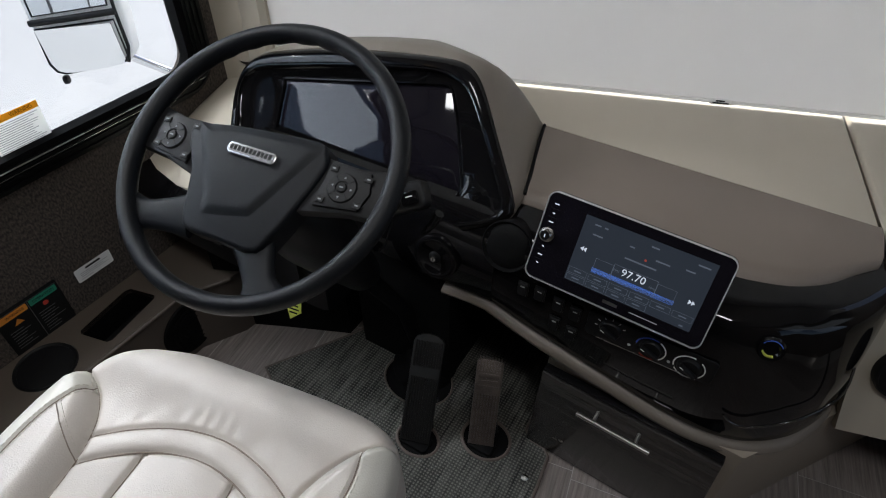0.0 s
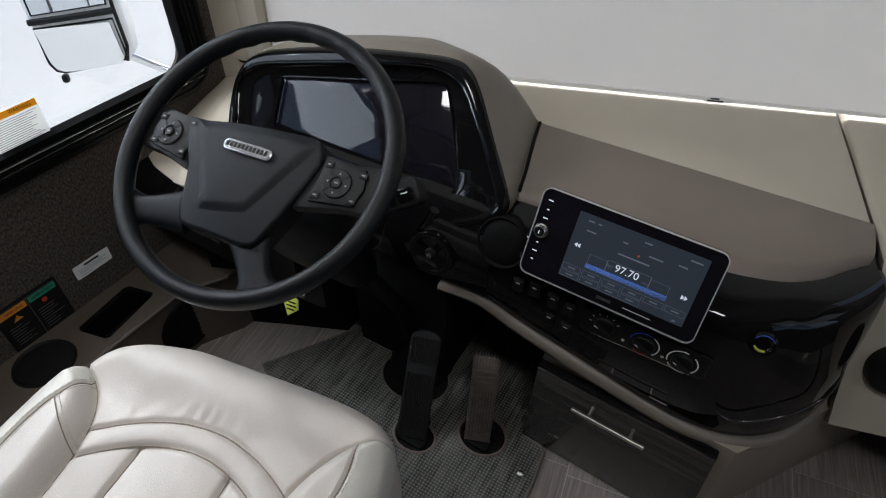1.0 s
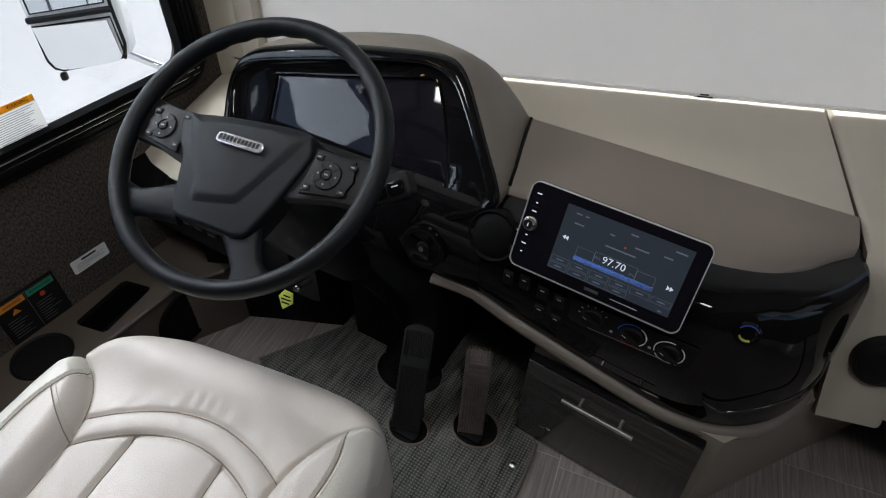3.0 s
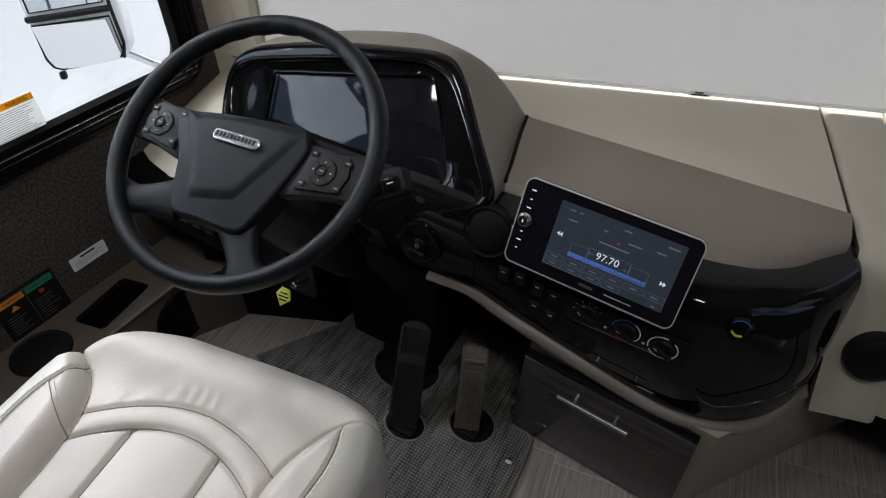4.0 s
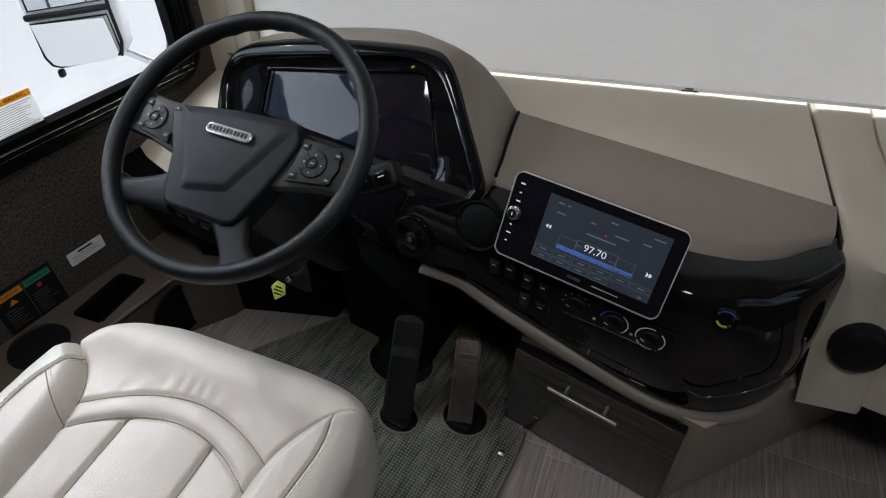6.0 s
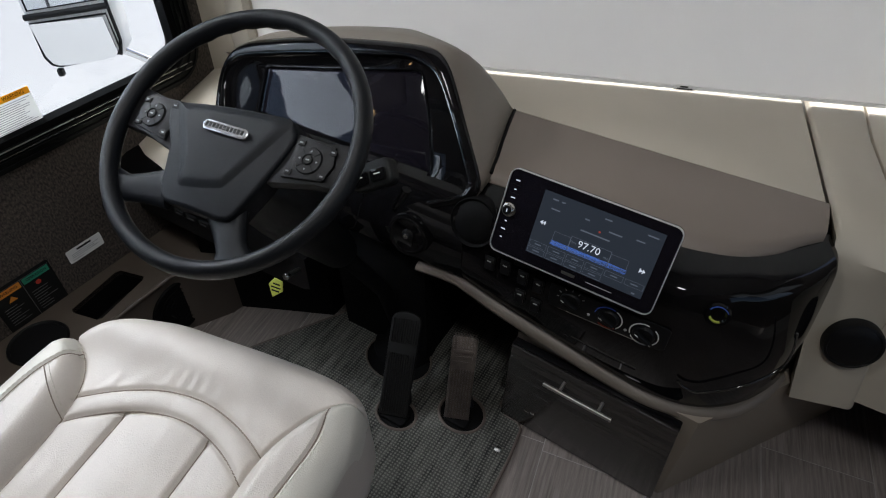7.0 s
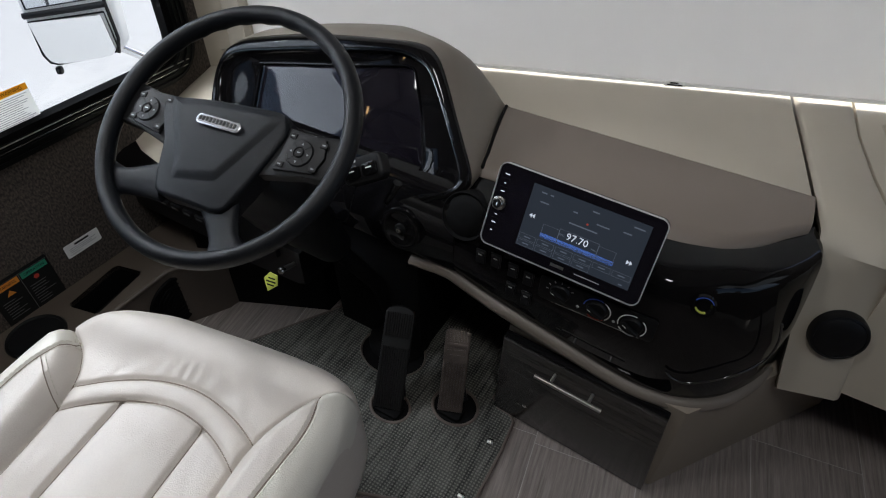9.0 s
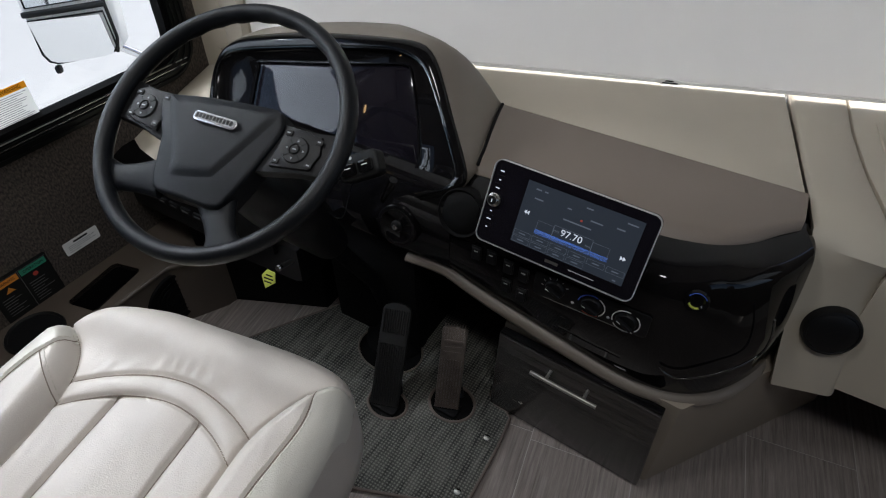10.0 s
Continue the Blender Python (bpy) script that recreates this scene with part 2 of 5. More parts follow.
def box(x0, x1, y0, y1, z0, z1, bevel=0.0, bm=None, seg=2):
    bm = bm or bmesh.new()
    made = bmesh.ops.create_cube(bm, size=1.0)["verts"]
    for v in made:
        v.co = (x0 + (v.co.x + 0.5) * (x1 - x0), y0 + (v.co.y + 0.5) * (y1 - y0), z0 + (v.co.z + 0.5) * (z1 - z0))
    if bevel:
        ids = set(made)
        bmesh.ops.bevel(bm, geom=[e for e in bm.edges if e.verts[0] in ids], offset=bevel, segments=seg, affect="EDGES", profile=0.5)
    return bm


def holed(outer, holes, z0, z1, bm=None):
    """A flat plate with holes through it."""
    bm = bm or bmesh.new()
    edges = []
    for ring in (outer, *holes):
        vs = [bm.verts.new((x, y, z0)) for x, y in ring]
        edges += [bm.edges.new((vs[k], vs[(k + 1) % len(vs)])) for k in range(len(vs))]
    faces = [g for g in bmesh.ops.triangle_fill(bm, edges=edges, use_beauty=True)["geom"] if isinstance(g, bmesh.types.BMFace)]
    ext = bmesh.ops.extrude_face_region(bm, geom=faces)
    bmesh.ops.translate(bm, verts=[v for v in ext["geom"] if isinstance(v, bmesh.types.BMVert)], vec=(0, 0, z1 - z0))
    return bm


def loft(rings, closed=True, caps=True, bm=None):
    """Skin over rings with equally many points."""
    bm = bm or bmesh.new()
    vs = [[bm.verts.new(p) for p in ring] for ring in rings]
    n = len(vs[0])
    for a, b in zip(vs, vs[1:]):
        for k in range(n if closed else n - 1):
            bm.faces.new((a[k], a[(k + 1) % n], b[(k + 1) % n], b[k]))
    if caps and closed:
        bm.faces.new(vs[0][::-1])
        bm.faces.new(vs[-1])
    return bm


def sheet(rings, thick, direction, bm=None):
    """An open skin with a thickness, pushed back along a direction."""
    bm = bm or bmesh.new()
    d = Vector(direction) * thick
    front = [[Vector(p) for p in r] for r in rings]
    full = [r + [p + d for p in reversed(r)] for r in front]
    return loft(full, True, True, bm)


def smooth_path(pts, n=8, closed=False):
    """Catmull-Rom through points."""
    pts = [Vector(p) for p in pts]
    out, m = [], len(pts)
    for i in range(m if closed else m - 1):
        if closed:
            p0, p1, p2, p3 = (pts[(i + k) % m] for k in (-1, 0, 1, 2))
        else:
            p0, p1, p2, p3 = pts[max(i - 1, 0)], pts[i], pts[i + 1], pts[min(i + 2, m - 1)]
        for k in range(n):
            t = k / n
            out.append(0.5 * (2 * p1 + (p2 - p0) * t + (2 * p0 - 5 * p1 + 4 * p2 - p3) * t * t + (3 * p1 - p0 - 3 * p2 + p3) * t ** 3))
    if not closed:
        out.append(pts[-1])
    return out


def tube(path, r, n=10, closed=False, bm=None, ry=None):
    """A round bar along a path."""
    path = [Vector(p) for p in path]
    rings, m, side = [], len(path), None
    for i, p in enumerate(path):
        a = path[(i - 1) % m] if closed or i else path[0]
        b = path[(i + 1) % m] if closed or i < m - 1 else path[-1]
        d = (b - a).normalized()
        if side is None:
            side = d.orthogonal().normalized()
        side = (side - d * side.dot(d)).normalized()
        up = d.cross(side)
        rad = r(i / max(m - 1, 1)) if callable(r) else r
        rings.append([p + side * rad * math.cos(2 * math.pi * k / n) + up * (ry or rad) * math.sin(2 * math.pi * k / n) for k in range(n)])
    if closed:
        rings.append(rings[0])
        bm = loft(rings, True, False, bm)
        bmesh.ops.remove_doubles(bm, verts=bm.verts, dist=1e-6)
        return bm
    return loft(rings, True, True, bm)


def lathe(profile, n=40, bm=None):
    """Turns (radius, height) pairs round the z axis."""
    return loft([[(r * math.cos(2 * math.pi * k / n), r * math.sin(2 * math.pi * k / n), z) for k in range(n)] for r, z in profile], True, True, bm)


def words(name, text, size, m, mat, parent, thick=0.0002, width=None):
    """Raised lettering, its baseline centred at m."""
    cu = bpy.data.curves.new(name, "FONT")
    cu.body, cu.size, cu.align_x, cu.align_y, cu.extrude = text, size, "CENTER", "CENTER", thick
    cu.resolution_u = 3
    tmp = bpy.data.objects.new(name, cu)
    scene.collection.objects.link(tmp)
    me = bpy.data.meshes.new_from_object(tmp.evaluated_get(bpy.context.evaluated_depsgraph_get()))
    bpy.data.objects.remove(tmp)
    if width:
        xs = [v.co.x for v in me.vertices]
        k = width / (max(xs) - min(xs))
        for v in me.vertices:
            v.co.x *= k
    me.materials.clear()
    me.materials.append(mat)
    ob = new(name, me)
    attach(ob, parent, m)
    return ob


# ---- the shell of the cab ----
FLOOR_TURN = 9.0
structure("ground", slab([(-60, -60), (60, -60), (60, 60), (-60, 60)], -1.02, -1.0), GROUND, "pale sunlit concrete yard", "ground")
structure("floor", slab([(-1.19, -4.0), (1.35, -4.0), (1.35, 1.70), (-1.19, 0.95)], -0.06, -0.0004), JOINT, "subfloor of the motorhome cab", "floor")


def side_wall():
    # wall with a window opening; built in y and z, then stood upright at x = -1.14
    ring = [(-4.0, -0.05), (0.93, -0.05), (0.93, 2.1), (-4.0, 2.1)]
    hole = [(0.29 + x, 0.986 + y) for x, y in rounded(1.08, 0.82, 0.06)]
    return holed(ring, [hole], 0.0, 0.06)


UP_LEFT = Matrix(((0, 0, -1, -1.14), (1, 0, 0, 0), (0, 1, 0, 0), (0, 0, 0, 1)))
structure("wall_left", side_wall(), FABRIC, "dark brown woven fabric covering the cab's side wall", "wall", UP_LEFT)
structure("wall_right", holed([(-4.0, -0.05), (1.8, -0.05), (1.8, 2.1), (-4.0, 2.1)], [[(0.45 + x, 1.05 + y) for x, y in rounded(0.9, 0.62, 0.06)]], 0.0, 0.06), WALL, "dark brown wall panel with a window opening", "wall", Matrix(((0, 0, 1, 1.30), (1, 0, 0, 0), (0, 1, 0, 0), (0, 0, 0, 1))))
structure("wall_back", box(-1.2, 1.36, -4.06, -4.0, -0.05, 2.1), WALL, "dark brown panelled wall behind the cab", "wall")
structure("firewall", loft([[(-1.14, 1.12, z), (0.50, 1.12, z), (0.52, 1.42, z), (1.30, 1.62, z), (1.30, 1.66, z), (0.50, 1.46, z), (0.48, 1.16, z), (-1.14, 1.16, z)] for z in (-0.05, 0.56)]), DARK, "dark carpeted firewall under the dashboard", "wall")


def side_window():
    w = tagged(new("window_1"), "black-framed sliding side window with clear glass", "window", kind="structure")
    attach(w, None, UP_LEFT)
    c = (0.29, 0.986)

    def ring(wd, ht, r):
        return [(c[0] + x, c[1] + y) for x, y in rounded(wd, ht, r, 6)]
    part("window_frame", holed(ring(1.145, 0.88, 0.085), [ring(1.055, 0.795, 0.05)], -0.018, 0.0), FRAME, w)
    part("window_gasket", holed(ring(1.085, 0.825, 0.06), [ring(1.026, 0.768, 0.04)], -0.012, 0.018), GASKET, w)
    for wd, ht in ((1.076, 0.816), (1.102, 0.840), (1.128, 0.864)):
        part("frame_ridge", holed(ring(wd, ht, 0.07), [ring(wd - 0.007, ht - 0.007, 0.067)], -0.022, -0.0182), FRAME, w)
    part("window_track", box(-0.25, 0.83, 0.574, 0.5765, -0.021, -0.0175, 0.001), CHROME, w, "polished track strip")
    part("window_track", box(-0.25, 0.83, 0.586, 0.588, -0.021, -0.0175, 0.0008), STEEL, w, "polished track strip")
    g = part("pane", box(-0.23, 0.81, 0.596, 1.376, 0.012, 0.016), GLASS, w)
    g.visible_shadow = False
    for y in (0.37, 0.62, 0.78):
        part("screw", lathe([(0.0, -0.0205), (0.003, -0.0205), (0.004, -0.018)], 12), BLACK, w, m=UP_LEFT @ Matrix.Translation((y, 0.568, 0)))
    return w


side_window()


def label_sheet(name, text, ym, zm, w, h, x, build):
    """A sticker on the side wall or its window, facing the cab; build adds its print in its own x and y."""
    m = Matrix(((0, 0, 1, x), (1, 0, 0, ym), (0, 1, 0, zm), (0, 0, 0, 1)))
    t = thing(name, text, "sticker", m=m)
    build(t)
    return t


def bars(parent, x0, x1, y0, step, n, mat, h=0.0022, ragged=0.2, z=0.0009, name="print_bar"):
    rnd = random.Random(n * 7 + int(abs(x0) * 1000))
    for k in range(n):
        part(name, box(x0, x1 - (x1 - x0) * ragged * rnd.random(), y0 - k * step - h / 2, y0 - k * step + h / 2, z, z + 0.0003), mat, parent)


def here(x=0, y=0, z=0, turn=0):
    return pose(x, y, z, 0, 0, turn)


def window_sticker(t):
    part("backing", slab(rounded(0.10, 0.078, 0.003), 0, 0.0007), PAPER_FILM, t)
    part("header", slab([(-0.05, 0.0255), (0.05, 0.0255), (0.05, 0.0388), (-0.05, 0.0388)], 0.0008, 0.0011), AMBER, t, "orange header band")
    words("lettering", "WARNING", 0.0115, WORLD[t] @ here(0.018, 0.0322, 0.0013), INK, t, width=0.042)
    bars(t, -0.046, 0.046, 0.0205, 0.0042, 13, GREY, 0.0013, 0.25)


def side_placard(t):
    part("backing", slab(rounded(0.135, 0.125, 0.005), 0, 0.0012, 0.0004), INK, t)
    part("header", slab([(-0.062, 0.036), (-0.003, 0.036), (-0.003, 0.052), (-0.062, 0.052)], 0.0013, 0.0016), ORANGE, t, "orange header band")
    part("header", slab([(0.003, 0.036), (0.062, 0.036), (0.062, 0.052), (0.003, 0.052)], 0.0013, 0.0016), GREEN, t, "green header band")
    words("lettering", "WARNING", 0.0095, WORLD[t] @ here(-0.029, 0.044, 0.0018), INK, t, width=0.038)
    words("lettering", "OPERATION", 0.0095, WORLD[t] @ here(0.033, 0.044, 0.0018), INK, t, width=0.046)
    part("divider", box(-0.0006, 0.0006, -0.058, 0.054, 0.0013, 0.0015), MARK, t)
    for y in (-0.058, 0.054):
        part("border", box(-0.064, 0.064, y - 0.0005, y + 0.0005, 0.0013, 0.0015), MARK, t)
    part("symbol", slab([(-0.040, 0.016), (-0.020, 0.016), (-0.030, 0.030)], 0.0013, 0.0016), ORANGE, t)
    part("symbol", slab(circle(0.006, 16, 0.03, 0.024), 0.0013, 0.0016), RED, t)
    bars(t, -0.056, -0.008, 0.004, 0.0075, 7, MARK, 0.0016, 0.5, 0.0013)
    bars(t, 0.008, 0.056, 0.008, 0.0075, 8, MARK, 0.0016, 0.5, 0.0013)


def small_label(t):
    part("backing", slab(rounded(0.088, 0.036, 0.004), 0, 0.0008), PAPER, t)
    part("header", slab([(-0.018, 0.008), (0.018, 0.008), (0.018, 0.013), (-0.018, 0.013)], 0.0009, 0.0012), INK, t)
    bars(t, -0.034, 0.036, 0.003, 0.0045, 3, GREY, 0.0014, 0.2)
    bars(t, -0.036, -0.006, -0.012, 0.004, 1, GREY, 0.0014, 0.1)


def wall_lamp():
    m = Matrix(((0, 0, 1, -1.139), (1, 0, 0, -0.03), (0, 1, 0, 1.50), (0, 0, 0, 1)))
    t = thing("reading_lamp", "small round lit reading lamp on the side wall", "lamp", m=m)
    part("base", lathe([(0.0, 0.004), (0.030, 0.004), (0.034, 0.0)], 28), STEEL, t)
    part("lens", lathe([(0.0, 0.010), (0.014, 0.008), (0.018, 0.004)], 24), LAMP_WARM, t, "warm lit lens")


wall_lamp()
label_sheet("window_sticker", "white warning sticker with an orange header on the glass", 0.421, 0.634, 0.1, 0.1, -1.150, window_sticker)
label_sheet("safety_placard", "black safety placard with orange and green headers", 0.268, 0.255, 0.13, 0.12, -1.1385, side_placard)
label_sheet("wall_label", "small white printed label on the fabric wall", 0.418, 0.285, 0.09, 0.04, -1.1385, small_label)


def floor_planks():
    """Vinyl planks laid in staggered rows, at a slight turn to the cab."""
    turn = pose(0, 0, 0, 0, 0, FLOOR_TURN)
    wide, long = 0.232, 0.92
    rnd = random.Random(4)
    floor = bpy.data.objects["floor"]
    for i in range(-6, 8):
        shift = 0.66 if i == 0 else 0.12 + 0.37 * (i % 5)
        for j in range(-5, 3):
            x = 0.065 + (i + 0.5) * wide
            y0, y1 = shift + j * long, shift + (j + 1) * long
            y0, y1 = max(y0, -3.2), min(y1, 1.08 if x < 0.3 else 1.26 + 0.12 * x)
            c = turn @ Vector((x, (y0 + y1) / 2, 0))
            if y1 - y0 < 0.1 or not -1.16 < c.x < 1.16:
                continue
            h = (y1 - y0) / 2 - 0.0009
            bm = box(-wide / 2 + 0.0009, wide / 2 - 0.0009, -h, h, -0.001, 0.0004, 0.0003, seg=1)
            part("plank", bm, PLANK, floor, m=Matrix.Translation(c) @ turn)


# ---- windshield, its shade and the pillar ----
BASE_A, BASE_B = Vector((-0.50, 1.110, 0.0)), Vector((0.19, 1.370, 0.0))
ALONG = (BASE_B - BASE_A).normalized()
OUT = Vector((-ALONG.y, ALONG.x, 0))


def on_base(s, out=0.0, z=0.0):
    p = BASE_A + ALONG * s + OUT * out
    return (p.x, p.y, z)


def shade_screen():
    t = thing("roller_shade", "white roller shade drawn over the whole windshield", "shade")
    cloth, bar = [], []
    for k in range(25):
        s = -0.545 + k * 2.23 / 24
        sway = 0.0015 * math.sin(s * 9)
        cloth.append([on_base(s, 0.012 + sway, 0.6175), on_base(s, 0.014 + sway * 0.4, 1.2), on_base(s, 0.012, 1.9)])
        bar.append([on_base(s, 0.009, 0.6105), on_base(s, 0.016, 0.6105), on_base(s, 0.016, 0.617), on_base(s, 0.009, 0.617)])
    part("cloth", sheet(cloth, 0.0015, OUT), SHADE, t)
    part("hem_bar", loft(bar), SHADE, t, "hem bar sewn into the cloth")
    tag = part("tag", box(-0.022, 0.022, -0.001, 0.0, -0.006, 0.006), PAPER, t, m=Matrix.Translation(on_base(0.478, 0.005, 0.6165)) @ Matrix.Rotation(math.atan2(ALONG.y, ALONG.x), 4, "Z"))
    part("print_bar", box(-0.010, 0.008, -0.0014, -0.001, 0.0005, 0.004), INK, t, m=WORLD[tag])
    part("print_bar", box(-0.016, 0.018, -0.0014, -0.001, -0.004, -0.001), INK, t, m=WORLD[tag])


shade_screen()
glassy = structure("windshield", sheet([[on_base(s, 0.10, 0.56), on_base(s, 0.16, 1.8)] for s in (-0.6, 0.4, 1.75)], 0.006, OUT), GLASS, "tinted windshield behind the shade", "windshield")
glassy.visible_shadow = False
structure("ceiling", slab([(-1.2, -4.06), (1.36, -4.06), (1.36, 1.93), (-1.2, 0.93)], 2.1, 2.16), WALL_PALE, "pale ceiling panel", "ceiling")
structure("wall_front", loft([[on_base(s, 0.09, z), on_base(s, 0.11, z), on_base(s + 2.45, 0.11, z), on_base(s + 2.45, 0.09, z)] for s, z in ((-0.66, 1.80), (-0.66, 2.1))]), WALL, "dark brown panel above the windshield", "wall")
# vinyl-covered pillar between the side wall and the shade
structure("pillar", loft([[(-1.139, 0.902, z), (-1.075, 0.914, z), (-1.066, 0.921, z), (-1.058, 0.917, z), (-1.005, 0.919, z), (-0.992, 0.930, z), (-1.0, 1.0, z), (-1.139, 1.0, z)] for z in (0.46, 2.1)]), BEIGE, "beige vinyl pillar beside the windshield", "pillar")


# ---- dashboard ----
def arc_normals(path):
    out = []
    for i in range(len(path)):
        a, b = path[max(i - 1, 0)], path[min(i + 1, len(path) - 1)]
        d = (b - a).normalized()
        out.append(Vector((-d.y, d.x, 0)))
    return out


def along_values(xs, vs, k):
    return float(np.interp(k, xs, vs))


# depth of the fascia behind its plan line, from its foot to its upper lip: beside the radio, and on the leaning end facet
UPRIGHT = [0.012, 0.0, -0.002, 0.0, 0.004, 0.011, 0.019, 0.026, 0.035, 0.046, 0.075, 0.11]
LEANING = [0.012, 0.004, 0.014, 0.023, 0.032, 0.039, 0.044, 0.050, 0.058, 0.066, 0.085, 0.11]


def dashboard():
    t = thing("dashboard", "black gloss and vinyl dashboard with brown and beige panels", "dashboard")
    plan = [(-0.47, 0.705), (-0.30, 0.703), (-0.1, 0.70), (0.06, 0.698), (0.14, 0.700), (0.205, 0.716), (0.260, 0.750), (0.296, 0.795), (0.318, 0.840), (0.328, 0.875)]
    path = smooth_path([(x, y, 0) for x, y in plan], 6)
    nor = arc_normals(path)
    zx = [-0.47, -0.40, -0.308, -0.214, -0.085, 0.037, 0.10, 0.17, 0.23, 0.28, 0.33]
    zb = [0.365, 0.374, 0.388, 0.358, 0.330, 0.304, 0.294, 0.290, 0.292, 0.298, 0.310]
    rings, trim = [], []
    m = len(path) - 1
    for i, (p, n) in enumerate(zip(path, nor)):
        low = along_values(zx, zb, p.x)
        k = i / m
        bend = max(0.0, (k - 0.70) / 0.30)
        deep = 1.0 - 0.20 * bend
        n = n.lerp(Vector((-0.45, 0.89, 0)), bend * 0.9)
        lean = min(1.0, max(0.0, (p.x - 0.10) / 0.11))
        prof = [(u + (w - u) * lean, z) for u, w, z in zip(UPRIGHT, LEANING, [low, low + 0.02, 0.42, 0.47, 0.515, 0.543, 0.555, 0.561, 0.565, 0.568, 0.572, 0.577])]
        rings.append([(p.x + n.x * d * deep, p.y + n.y * d * deep, z) for d, z in prof])
        if p.x > -0.415:
            h = 0.024 + 0.010 * math.sin(math.pi * min(max((p.x + 0.4) / 0.75, 0), 1))
            sec = []
            for a in range(12):
                ang = 2 * math.pi * a / 12
                sec.append((p.x + n.x * (0.016 - 0.022 * math.cos(ang)), p.y + n.y * (0.016 - 0.022 * math.cos(ang)), low - h * 0.45 + h * 0.55 * math.sin(ang)))
            trim.append(sec)
    part("fascia", sheet(rings, 0.02, (0, 1, 0)), GLOSS, t, "polished black fascia")
    part("lower_trim", loft(trim), BEIGE_DARK, t, "padded taupe lower edge")
    # brown pad: soft top behind the fascia's lip
    front = [(-0.315, 0.790), (-0.18, 0.795), (-0.02, 0.797), (0.077, 0.801), (0.131, 0.812), (0.174, 0.832), (0.213, 0.864), (0.245, 0.905), (0.276, 0.940)]
    fr = smooth_path([(x, y, 0) for x, y in front], 4)
    rows_ = []
    for i, p in enumerate(fr):
        k = i / (len(fr) - 1)
        bx, by = -0.352 + (0.272 + 0.352) * k ** 1.02, 1.033 + 0.004 * k
        sec = [(p.x, p.y, 0.560)]
        for q in (0.0, 0.02, 0.06, 0.12, 0.3, 0.5, 0.7, 0.85, 0.95, 0.99):
            up = 0.592 + 0.004 * math.sin(math.pi * q) - 0.016 * max(0, 1 - q / 0.10) ** 2
            sec.append((p.x + (bx - p.x) * q, p.y + (by - p.y) * q, up))
        sec.append((bx, by, 0.580))
        rows_.append(sec)
    part("top_pad", sheet(rows_, 0.03, (0, 0, -1)), BROWN, t, "soft brown vinyl top pad")
    # beige shelf that rises gently to the windshield
    rows_ = []
    for k in range(17):
        q = k / 16
        a = Vector((-0.352, 1.036, 0.590)).lerp(Vector((0.266, 1.040, 0.590)), q)
        b = Vector(on_base(-0.02 + 0.755 * q, 0.03, 0.604))
        rows_.append([a + Vector((0, -0.001, -0.012))] + [a.lerp(b, s) + Vector((0, 0, 0.0015 * math.sin(math.pi * s))) for s in (0.0, 0.25, 0.5, 0.75, 1.0)])
    part("windshield_shelf", sheet(rows_, 0.03, (0, 0, -1)), BEIGE, t, "beige vinyl shelf panel below the windshield")
    # the shelf goes on behind the instrument hood to the pillar
    part("side_shelf", slab([(-1.0, 0.895), (-0.90, 0.865), (-0.352, 1.036), on_base(-0.03, 0.03)[:2], on_base(-0.53, 0.03)[:2], (-1.0, 0.955)], 0.560, 0.588, 0.008), BEIGE, t)
    rows_ = [[(x, y0, z0), (x, 0.80, z1), (x, 0.70, z2), (x, 0.615, z3), (x, 0.598, z3 - 0.012), (x, 0.596, z3 - 0.03)] for x, y0, z0, z1, z2, z3 in ((-1.139, 0.930, 0.540, 0.506, 0.472, 0.444), (-1.0, 0.940, 0.579, 0.538, 0.499, 0.463), (-0.93, 0.905, 0.583, 0.548, 0.510, 0.473), (-0.845, 0.875, 0.585, 0.560, 0.522, 0.484))]
    part("side_slope", sheet(rows_, 0.02, (0, 0.3, -1)), BEIGE, t, "sloping beige panel beside the instruments")
    return t


dash = dashboard()


# unseen slab, added to stop outside light leaking up through the shelf joints
structure("dash_underside", slab([(-0.86, 0.93), on_base(-0.38, 0.09)[:2], on_base(1.78, 0.09)[:2], (1.29, 1.06), (0.30, 1.06)], 0.535, 0.552), DARK, "unseen dark slab blocking light below the dashboard shelves", "panel")


